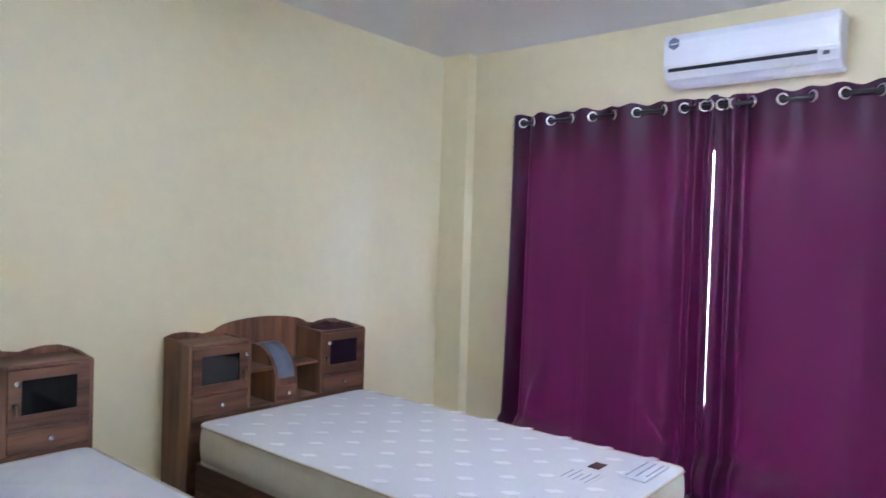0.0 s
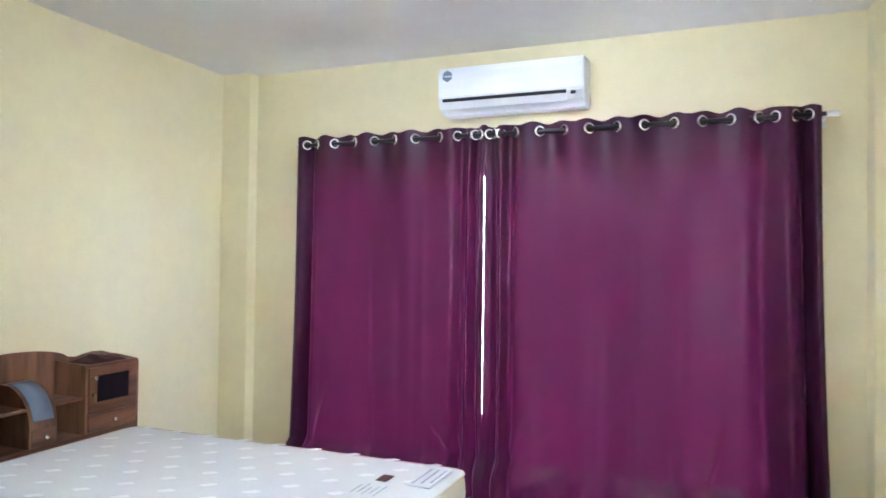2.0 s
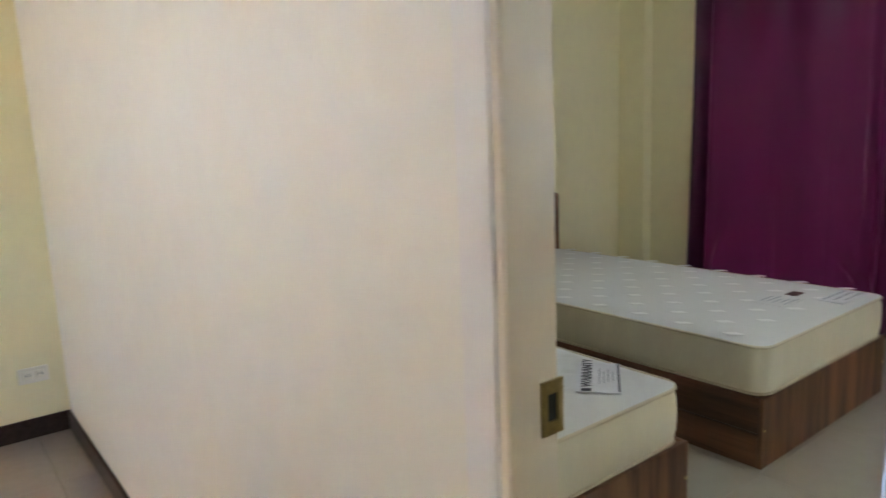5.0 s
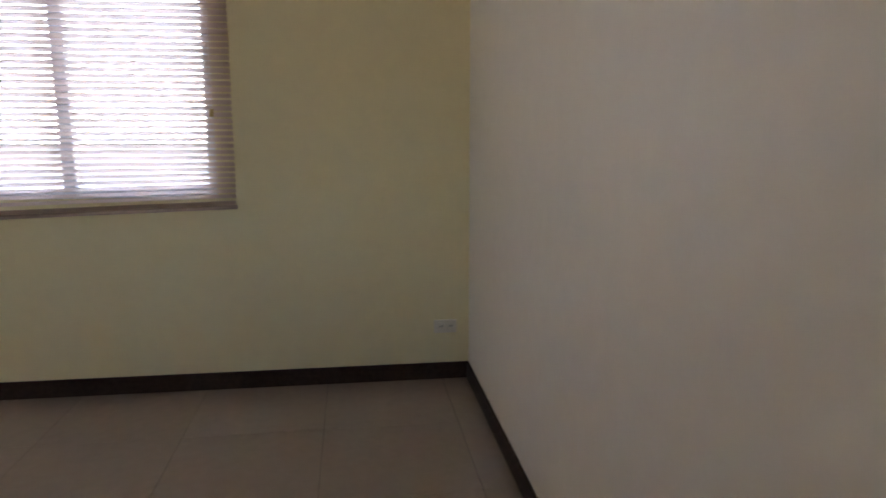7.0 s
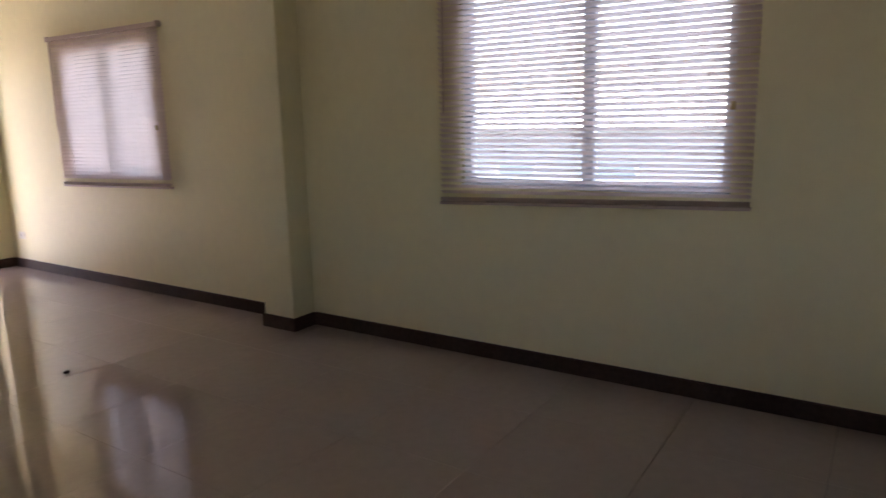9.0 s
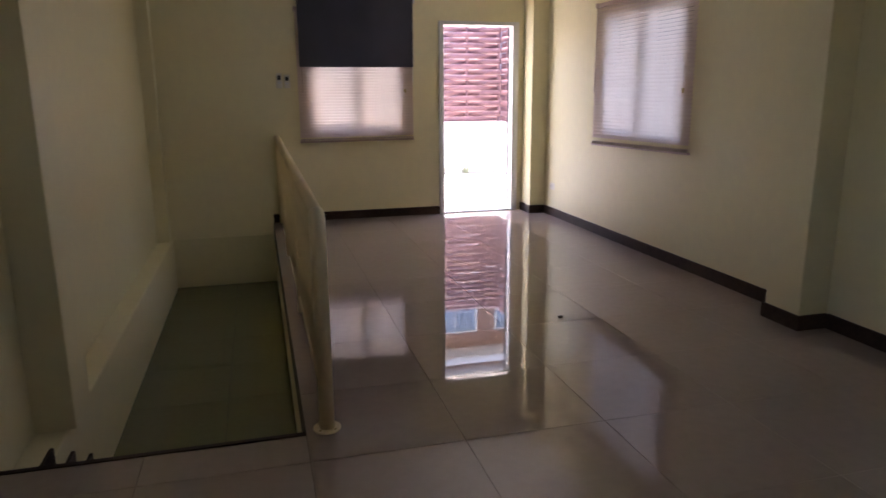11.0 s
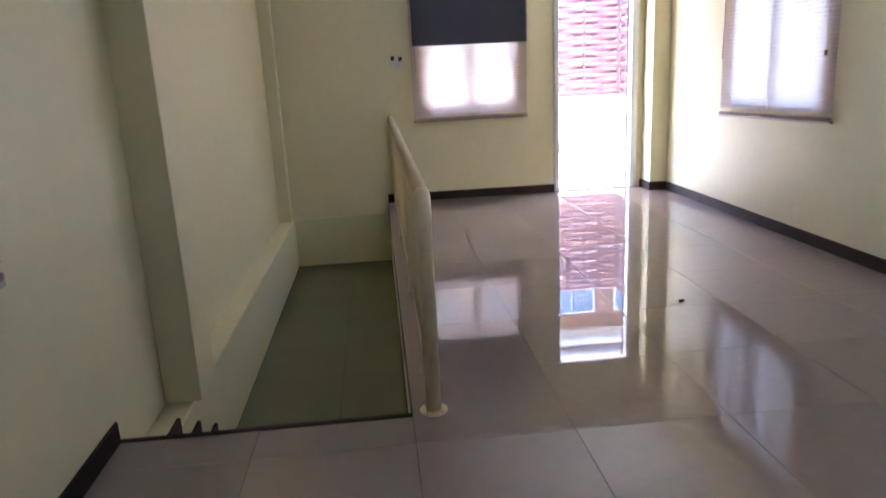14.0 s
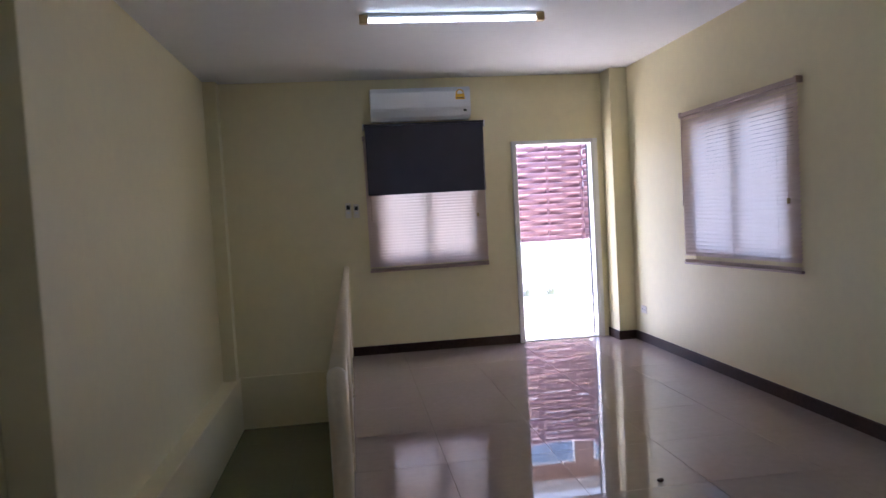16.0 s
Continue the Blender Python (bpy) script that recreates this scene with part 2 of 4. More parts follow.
PALEHOUSE = mat("pale_grey_house_render", (0.40, 0.42, 0.44), rough=0.8, var=0.08, scale=2, bump=0.2, bump_scale=20)
FARGLASS = mat("far_blue_window_glass", (0.27, 0.34, 0.42), rough=0.08, var=0.1, scale=1)
CLEAR = glass("clear_window_glass")
TUBE = glow("fluorescent_tube_glow", (0.80, 0.95, 1.0), 1.3)


# ---- building helpers ----
def bbox(bm, x0, x1, y0, y1, z0, z1, bevel=0.0, seg=1):
    v = bmesh.ops.create_cube(bm, size=1, matrix=Matrix.LocRotScale(
        ((x0 + x1) / 2, (y0 + y1) / 2, (z0 + z1) / 2), None, (abs(x1 - x0), abs(y1 - y0), abs(z1 - z0))))["verts"]
    if bevel:
        edges = list({e for a in v for e in a.link_edges})
        bmesh.ops.bevel(bm, geom=edges, offset=bevel, segments=seg, profile=0.6, affect="EDGES")
    return bm


def box(x0, x1, y0, y1, z0, z1, bevel=0.0, seg=1):
    return bbox(bmesh.new(), x0, x1, y0, y1, z0, z1, bevel, seg)


def tube(bm, points, r, n=10, cap=True):
    """A round bar through the points."""
    pts = [Vector(p) for p in points]
    rings = []
    for i, p in enumerate(pts):
        d = (pts[min(i + 1, len(pts) - 1)] - pts[max(i - 1, 0)]).normalized()
        a = d.orthogonal().normalized() if i == 0 else (rings[-1][1] - d * rings[-1][1].dot(d)).normalized()
        b = d.cross(a)
        rings.append(([bm.verts.new(p + r * (math.cos(t) * a + math.sin(t) * b))
                       for t in (2 * math.pi * k / n for k in range(n))], a))
    for (u, _), (w, _) in zip(rings, rings[1:]):
        for k in range(n):
            bm.faces.new((u[k], u[(k + 1) % n], w[(k + 1) % n], w[k]))
    if cap:
        bm.faces.new(rings[0][0][::-1])
        bm.faces.new(rings[-1][0])
    return bm


def torus(bm, m, big, small, n=20, k=8):
    grid = [[bm.verts.new(m @ Vector(((big + small * math.cos(b)) * math.cos(a), (big + small * math.cos(b)) * math.sin(a),
                                      small * math.sin(b)))) for b in (2 * math.pi * j / k for j in range(k))]
            for a in (2 * math.pi * i / n for i in range(n))]
    for i in range(n):
        for j in range(k):
            bm.faces.new((grid[i][j], grid[(i + 1) % n][j], grid[(i + 1) % n][(j + 1) % k], grid[i][(j + 1) % k]))
    return bm


def prism(bm, outline, axis, a, b):
    """Extrudes a 2D outline along axis (0 x, 1 y, 2 z) from a to b."""
    def at(p, h):
        c = [p[0], p[1]]
        c.insert(axis, h)
        return Vector(c)
    lo, hi = [bm.verts.new(at(p, a)) for p in outline], [bm.verts.new(at(p, b)) for p in outline]
    bm.faces.new(lo)
    bm.faces.new(hi)
    for i in range(len(outline)):
        j = (i + 1) % len(outline)
        bm.faces.new((lo[i], lo[j], hi[j], hi[i]))
    bmesh.ops.recalc_face_normals(bm, faces=bm.faces[:])
    return bm


def mesh_of(name, bm, material, smooth=False):
    me = bpy.data.meshes.new(name)
    bm.normal_update()
    bm.to_mesh(me)
    bm.free()
    if material:
        me.materials.append(material)
    if smooth:
        me.polygons.foreach_set("use_smooth", [True] * len(me.polygons))
    return me


def part(name, bm, material, parent, label="", smooth=False):
    ob = new(name, mesh_of(name, bm, material, smooth))
    ob.parent = parent
    return tagged(ob, label)


def solid(name, bm, material, label="", category="", group="", kind="", smooth=False):
    return tagged(new(name, mesh_of(name, bm, material, smooth)), label, category, group, kind)


def thing(name, at, label, category, group="", kind=""):
    ob = new(name)
    ob.empty_display_size = 0.1
    ob.location = at
    return tagged(ob, label, category, group, kind)


def shell(bm, xs, ys, zs, filled):
    """The outer faces of a block cut into cells by the given planes; filled(cx, cy, cz) says which cells are solid."""
    nx, ny, nz = len(xs) - 1, len(ys) - 1, len(zs) - 1
    on = {(i, j, k) for i in range(nx) for j in range(ny) for k in range(nz)
          if filled((xs[i] + xs[i + 1]) / 2, (ys[j] + ys[j + 1]) / 2, (zs[k] + zs[k + 1]) / 2)}
    made = {}

    def v(i, j, k):
        if (i, j, k) not in made:
            made[i, j, k] = bm.verts.new((xs[i], ys[j], zs[k]))
        return made[i, j, k]
    for i, j, k in sorted(on):
        for d, q in (((-1, 0, 0), ((0, 0, 0), (0, 0, 1), (0, 1, 1), (0, 1, 0))), ((1, 0, 0), ((1, 0, 0), (1, 1, 0), (1, 1, 1), (1, 0, 1))),
                     ((0, -1, 0), ((0, 0, 0), (1, 0, 0), (1, 0, 1), (0, 0, 1))), ((0, 1, 0), ((0, 1, 0), (0, 1, 1), (1, 1, 1), (1, 1, 0))),
                     ((0, 0, -1), ((0, 0, 0), (0, 1, 0), (1, 1, 0), (1, 0, 0))), ((0, 0, 1), ((0, 0, 1), (1, 0, 1), (1, 1, 1), (0, 1, 1)))):
            if (i + d[0], j + d[1], k + d[2]) not in on:
                bm.faces.new([v(i + a, j + b, k + c) for a, b, c in q])
    return bm


def wall(name, x0, x1, y0, y1, z0, z1, holes=(), material=None):
    """A wall; each hole is (low, high, bottom, top) along the wall's longer side."""
    along = 0 if x1 - x0 > y1 - y0 else 1
    cuts = sorted({(x0, y0)[along], (x1, y1)[along], *(h[0] for h in holes), *(h[1] for h in holes)})
    zs = sorted({z0, z1, *(h[2] for h in holes), *(h[3] for h in holes)})
    xs, ys = (cuts, [y0, y1]) if along == 0 else ([x0, x1], cuts)

    def filled(cx, cy, cz):
        c = (cx, cy)[along]
        return not any(h[0] < c < h[1] and h[2] < cz < h[3] for h in holes)
    return solid(name, shell(bmesh.new(), xs, ys, zs, filled), material or PAINT, kind="structure")


# ---- structure: one storey, bedroom to the south, hall with stairwell to the north ----
CZ = 2.72          # ceiling
XE = 3.245         # east wall
XB = -0.947        # bedroom's west wall
XW = -0.855        # hall's west wall
YS, YN = -4.08, 8.12
WELL_Y, WELL_X = 3.37, 0.284
LOW = -0.632       # landing

wall("wall_east", XE, XE + 0.15, YS - 0.15, YN + 0.15, -0.8, CZ, [(1.24, 2.65, 0.98, 2.07), (5.30, 6.58, 0.93, 2.0)])
wall("wall_south", XB - 0.15, XE, YS - 0.15, YS, -0.8, CZ, [(-0.40, 2.56, 0.0, 2.06)])
wall("wall_bedroom_west", XB - 0.15, XB, YS, -0.07, -0.8, CZ, [(-2.98, -1.12, 0.92, 2.02)])
wall("wall_middle", XB - 0.15, XE, -0.07, 0.0, -0.1, CZ, [(-0.56, 0.36, -0.1, 2.07)], PAINT_DAYLIT)
wall("wall_west", XW - 0.15, XW, 0.0, YN, -0.8, CZ, [(1.26, 2.60, 0.98, 2.07)])
wall("wall_north", XW - 0.15, XE, YN, YN + 0.15, -0.8, CZ, [(2.095, 3.005, -0.05, 2.06), (0.70, 1.70, 0.89, 2.12)])
solid("wall_stair_ledge", box(XW, -0.717, WELL_Y, YN, -0.8, -0.12, 0.006), PAINT, kind="structure")
solid("wall_stair_north", box(-0.717, WELL_X, YN - 0.012, YN, -0.8, -0.12, 0.003), PAINT, kind="structure")
solid("wall_under_floor", box(WELL_X + 0.004, WELL_X + 0.12, WELL_Y, YN, -0.8, -0.03), PAINT, kind="structure")
solid("pillar_stair", box(XW, -0.685, 3.92, 4.20, -0.12, CZ, 0.004), PAINT, kind="structure")
solid("pillar_northwest", box(XW, -0.735, 7.98, YN, -0.12, CZ, 0.004), PAINT, kind="structure")
solid("pillar_northeast", box(3.065, XE, 7.86, YN, -0.02, CZ, 0.004), PAINT, kind="structure")
solid("pillar_east", box(3.05, XE, 3.83, 4.10, -0.02, CZ, 0.004), PAINT, kind="structure")
solid("pillar_southeast", box(3.005, XE, YS, -3.985, -0.02, CZ, 0.004), PAINT, kind="structure")
solid("pillar_southwest", box(XB, -0.77, YS, -3.89, -0.02, CZ, 0.004), PAINT, kind="structure")
solid("ceiling", box(XB - 0.15, XE + 0.15, YS - 0.15, YN + 0.15, CZ, CZ + 0.08), CEIL, kind="structure")
# Unseen roof, added; its north overhang keeps the sun out of the doorway
solid("roof", box(XB - 0.45, XE + 0.45, YS - 0.85, YN + 1.0, CZ + 0.081, CZ + 0.25, 0.02), CONCRETE, kind="structure")

# floor slab with the stairwell left open, and its landing
floor = solid("floor", shell(bmesh.new(), [XB - 0.1, WELL_X, XE + 0.1], [YS - 0.1, WELL_Y, YN + 0.1], [-0.2, -0.0045],
                             lambda x, y, z: not (x < WELL_X and y > WELL_Y)), GROUT, kind="structure")
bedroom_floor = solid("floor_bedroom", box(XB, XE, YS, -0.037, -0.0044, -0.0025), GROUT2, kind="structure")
landing = solid("floor_landing", box(-0.74, WELL_X + 0.02, WELL_Y + 0.1, YN + 0.05, -0.8, LOW - 0.0045), GROUT, kind="structure")

# stairs down to the landing
stairs = thing("stairs", (-0.2, WELL_Y, LOW), "four short tiled steps down to a stair landing", "stairs", kind="structure")
for n in range(3):
    top, y0 = -0.158 * (n + 1), 0.27 * n
    part("step", box(-0.517, 0.484, y0 + 0.002, y0 + 0.27, -0.1, top - LOW, 0.004), TILE, stairs)
    part("nosing", box(-0.517, 0.484, y0 + 0.235, y0 + 0.274, top - LOW + 0.0005, top - LOW + 0.005, 0.002), SKIRT, stairs)
    part("skirting", prism(bmesh.new(), [(y0 + 0.0, top - LOW), (y0 + 0.27, top - LOW), (y0 + 0.272, top - LOW + 0.094),
                                         (y0 + 0.266, top - LOW + 0.10), (y0 + 0.005, top - LOW + 0.10)],
                           0, -0.517, -0.503), SKIRT, stairs)
part("nosing", box(-0.655, 0.484, -0.022, 0.006, -LOW + 0.0005, -LOW + 0.005, 0.002), SKIRT, stairs, "dark brown edge strip")
part("riser", box(-0.653, 0.484, 0.0, 0.004, 0.3, -LOW - 0.002), SKIRT, stairs)


def skirting(x0, x1, y0, y1, z0=0.0):
    """A run of skirting tile: 0.1 high with an eased top edge."""
    bm = box(x0, x1, y0, y1, z0, z0 + 0.088)
    top = [e for e in bm.edges if all(v.co.z > z0 + 0.08 for v in e.verts)]
    bmesh.ops.bevel(bm, geom=top, offset=0.004, segments=1, affect="EDGES")
    return solid("baseboard", bm, SKIRT, kind="structure")


T = 0.013
skirting(XE - T, XE, 0.0, 3.83 - T)
skirting(3.05, XE - T, 3.83 - T, 3.83)
skirting(3.05 - T, 3.05, 3.83 - T, 4.10 + T)
skirting(3.05, XE - T, 4.10, 4.10 + T)
skirting(XE - T, XE, 4.10 + T, 7.86 - T)
skirting(3.065 - T, XE - T, 7.86 - T, 7.86)
skirting(3.065 - T, 3.065, 7.86, YN)
skirting(WELL_X + 0.006, 2.094, YN - T, YN)
skirting(0.375, XE - T, 0.0, T)
skirting(XW, -0.565, 0.0, T)
skirting(XW, XW + T, T, WELL_Y - 0.01)
skirting(XB, XB + T, -3.89, -0.07)
skirting(XE - T, XE, -3.95 + T, -0.07)
skirting(0.365, XE - T, -0.07 - T, -0.07)

# door frame between bedroom and hall, leaf not hung in view
door_1 = thing("door_1", (-0.1, -0.045, 0.0), "cream painted door frame, open doorway with brass strike plate", "door frame", kind="structure")
for side in (-1, 1):
    x = 0.41 if side > 0 else -0.41
    part("jamb", box(x, x + 0.05 * side, -0.026, 0.050, 0.0, 2.03, 0.003), JAMB, door_1)
    part("casing", box(x + 0.012 * side, x + 0.068 * side, 0.0455, 0.054, 0.0, 2.075, 0.003), TRIM, door_1)
part("head", box(-0.46, 0.46, -0.026, 0.050, 2.03, 2.07, 0.003), JAMB, door_1)
part("casing", box(-0.478, 0.478, 0.0455, 0.054, 2.035, 2.095, 0.004), TRIM, door_1)
plate = part("strike_plate", shell(bmesh.new(), [0.4072, 0.4105], [-0.030, -0.022, -0.006, 0.002], [0.942, 0.957, 0.989, 1.004],
                                   lambda x, y, z: not (-0.022 < y < -0.006 and 0.957 < z < 0.989)), BRASS, door_1, "aged brass strike plate")
part("latch_hole", box(0.4098, 0.4104, -0.022, -0.006, 0.957, 0.989), BLACKP, plate)
for z in (0.949, 0.997):
    part("screw", tube(bmesh.new(), [(0.4065, -0.014, z), (0.4075, -0.014, z)], 0.003, 8), BRASS, plate)


# ---- windows ----
def window(name, at, rz, width, z0, z1, depth, frame_mat, mullions, label, bars=()):
    """A framed window in a wall; local x runs along the wall, local +y faces the room, and y = 0 is the wall's inner face."""
    ob = thing(name, at, label, "window", kind="structure")
    ob.rotation_euler = (0, 0, radians(rz))
    h, w, f = z1 - z0, width / 2, 0.045
    for x in (-w, w - f):
        part("window_frame", box(x, x + f, -depth * 0.75, -depth * 0.25, 0, h, 0.004), frame_mat, ob)
    for z in (0, h - f):
        part("window_frame", box(-w + f, w - f, -depth * 0.75, -depth * 0.25, z, z + f, 0.004), frame_mat, ob)
    edges = [-w + f, *mullions, w - f]
    for m in mullions:
        part("mullion", box(m - 0.03, m + 0.03, -depth * 0.72, -depth * 0.28, f, h - f, 0.004), frame_mat, ob)
    for b in bars:
        part("glazing_bar", box(-w + f, w - f, -depth * 0.60, -depth * 0.40, b - 0.012, b + 0.012, 0.003), frame_mat, ob)
    for a, b in zip(edges, edges[1:]):
        pane = part("pane", box(a, b, -depth * 0.52, -depth * 0.49, f, h - f), CLEAR, ob)
        pane.visible_shadow = False
    part("window_sill", box(-w, w, -depth * 0.25, 0.004, 0.0005, 0.012, 0.003), frame_mat, ob)
    return ob


window("window_1", (XE, 1.945, 0.98), 90, 1.41, 0.98, 2.07, 0.15, ALU, [-0.015], "white aluminium sliding window behind a pale blind")
window("window_2", (XE, 5.94, 0.93), 90, 1.28, 0.93, 2.0, 0.15, ALU, [0.0], "white aluminium sliding window behind a pale blind")
window("window_3", (1.20, YN, 0.89), 180, 1.00, 0.89, 2.12, 0.15, ALU, [0.0], "white aluminium window behind a pale blind and roller blind")
window("window_4", (XW, 1.93, 0.98), -90, 1.34, 0.98, 2.07, 0.15, ALU, [0.0], "white aluminium window in the stair side wall")
window("window_5", (XB, -2.05, 0.92), -90, 1.86, 0.92, 2.02, 0.15, BRONZE, [-0.3, 0.3], "brown framed bedroom window with glazing bars", bars=(0.38, 0.75))
window("window_6", (1.08, YS, 0.0), 0, 2.96, 0.0, 2.06, 0.15, ALU, [-0.71, 0.09, 0.80], "white sliding glass doors behind the purple curtains")
for z0, z1, y0, y1 in ((0.86, 0.92, -3.04, -1.06), (2.02, 2.08, -3.04, -1.06)):
    solid("trim", box(XB, XB + 0.02, y0, y1, z0, z1, 0.004), BRONZE, kind="structure")
for y0, y1 in ((-3.04, -2.98), (-1.12, -1.06)):
    solid("trim", box(XB, XB + 0.02, y0, y1, 0.92, 2.02, 0.004), BRONZE, kind="structure")

# terrace door in the north wall, leaf swung away
door_2 = thing("door_2", (2.55, YN, 0.0), "white painted frame of the open terrace door", "door frame", kind="structure")
for s in (-1, 1):
    a = 0.385 if s > 0 else -0.40
    part("jamb", box(a, 0.45 * s, -0.015, 0.15, 0.0, 2.02, 0.003), TRIM, door_2)
    part("casing", box(0.405 * s, 0.45 * s, -0.024, -0.0155, 0.0, 2.06, 0.002), TRIM, door_2)
part("head", box(-0.45, 0.45, -0.015, 0.15, 2.02, 2.06, 0.003), TRIM, door_2)
part("threshold", box(-0.45, 0.45, -0.01, 0.15, -0.045, 0.012, 0.003), ALU, door_2)
part("seal", box(0.378, 0.3845, 0.10, 0.13, 0.014, 2.018), DARKGAP, door_2, "black rubber door seal")

# ---- outdoors ----
solid("ground", box(-400, 400, -400, 400, -3.6, -3.4), ASPHALT, kind="structure")
solid("terrace", box(-2.5, 7.5, YN + 0.15, 12.4, -0.25, -0.045), CONCRETE, kind="structure")
solid("terrace_wall", shell(bmesh.new(), [-2.5, 4.20, 4.35], [9.3, 12.16, 12.34], [-0.044, 0.82],
                            lambda x, y, z: x > 4.2 or y > 12.16), RENDERW, kind="structure")
solid("house_wall_below", box(XB - 0.13, XE + 0.13, YS - 0.13, YN + 0.13, -3.4, -0.81), RENDERW, kind="structure")


WEED = mat("dry_green_weed", (0.36, 0.39, 0.25), rough=0.7, var=0.3, scale=20)
random.seed(11)
for wx in (2.62, 2.92, 3.20, 3.62):
    bm = bmesh.new()
    for k in range(26):
        a, r, h = random.uniform(0, 6.28), random.uniform(0.01, 0.07), random.uniform(0.04, 0.13)
        x, y, tip = r * math.cos(a), -0.02 - abs(r * math.sin(a)), random.uniform(0.02, 0.06)
        u = Vector((math.cos(a + 1.57), math.sin(a + 1.57), 0)) * 0.007
        p, q = Vector((x, y, 0)), Vector((x + tip * math.cos(a), y + min(0.0, tip * math.sin(a)), h))
        m = (p + q) / 2 + Vector((0, 0, h * 0.2))
        vs = [bm.verts.new(c) for c in (p - u, p + u, m + u * 1.4, m - u * 1.4, q)]
        bm.faces.new(vs[:4])
        bm.faces.new((vs[3], vs[2], vs[4]))
    w = solid("weed", bm, WEED, "small dry weed at the foot of the terrace wall", "weed", "weeds by the wall")
    w.location = (wx, 12.155, -0.045)
# Thin dark strip stands in for the crack gap at the wall's foot
solid("trim", box(0.2, 4.19, 12.125, 12.15, -0.0448, -0.040), ASPHALT, kind="structure")


def fence_panel(at, rz, length, label):
    """Boards woven in and out of upright posts."""
    ob = thing("woven_fence", at, label, "fence", "woven fence panels")
    ob.rotation_euler = (0, 0, radians(rz))
    gap, rows, pitch = 0.57, 20, 0.0865
    n = int(length / 0.05)
    meshes = []
    for sign in (1, -1):
        bm = bmesh.new()
        cols = []
        for i in range(n + 1):
            x = length * i / n
            y = sign * 0.034 * math.cos(math.pi * (x - 0.28) / gap)
            cols.append([bm.verts.new((x, y + d, z)) for d, z in ((-0.007, 0.0), (0.007, 0.0), (0.007, 0.0835), (-0.007, 0.0835))])
        for a, b in zip(cols, cols[1:]):
            for k in range(4):
                bm.faces.new((a[k], b[k], b[(k + 1) % 4], a[(k + 1) % 4]))
        bm.faces.new(cols[0])
        bm.faces.new(cols[-1][::-1])
        bmesh.ops.recalc_face_normals(bm, faces=bm.faces[:])
        meshes.append(mesh_of("slat", bm, FENCE, smooth=True))
    for r in range(rows):
        s = new("slat", meshes[r % 2])
        s.parent, s.location = ob, (0, 0, 0.012 + r * pitch)
    for i in range(int((length - 0.28) / gap) + 1):
        x = 0.28 + i * gap
        part("post", box(x - 0.022, x + 0.022, -0.022, 0.022, 0.0, rows * pitch + 0.03, 0.004), FENCE, ob)
    return ob


fence_panel((0.55, 12.25, 0.82), 0, 3.735, "mauve painted woven board fence on a white wall")
fence_panel((4.275, 12.2, 0.82), -90, 2.85, "mauve woven board fence returning along the terrace edge")

# the house across, seen through the terrace door and mirrored in the floor
far = thing("neighbour_house", (6.5, 21.0, -3.4), "orange-brown house with blue windows and white bands", "house")
part("wall", box(-9, 9, 0, 8, 0, 13, 0.05), FACADE, far)
part("roof", box(-9.6, 9.6, -0.8, 8.6, 13, 13.3, 0.03), CONCRETE, far)
for z, d in ((10.2, 0.9), (10.9, 0.5), (7.4, 0.4)):
    part("band", box(-9.2, 9.2, -d, 0.0, z, z + 0.22, 0.02), RENDERW, far)
for zc in (5.2, 8.0):
    for i in range(8):
        x = -7.6 + i * 2.1
        wnd = part("window", box(x, x + 1.5, -0.06, 0.02, zc, zc + 1.7, 0.02), RENDERW, far)
        for k in range(2):
            part("pane", box(x + 0.08 + k * 0.70, x + 0.72 + k * 0.70, -0.075, -0.062, zc + 0.08, zc + 1.62), FARGLASS, wnd)
east = thing("neighbour_house", (17.0, 2.5, -3.4), "pale rendered house with a pink sign across the street", "house")
part("wall", box(0, 8, -9, 9, 0, 4.4, 0.05), PALEHOUSE, east)
part("roof", prism(bmesh.new(), [(-0.6, 4.4), (8.6, 4.4), (4.0, 5.6)], 1, -9.5, 9.5), PALEHOUSE, east)
for y in (-6.5, -3.6, 0.2, 3.4, 6.2):
    wnd = part("window", box(-0.06, 0.02, y, y + 1.2, 2.2, 3.5, 0.02), TRIM, east)
    part("pane", box(-0.075, -0.062, y + 0.08, y + 1.12, 2.28, 3.42), FARGLASS, wnd)
part("signboard", box(-0.25, -0.1, -1.9, -0.9, 3.0, 4.0, 0.02), mat("pink_signboard", (0.55, 0.18, 0.22), rough=0.6), east, "plain pink signboard")


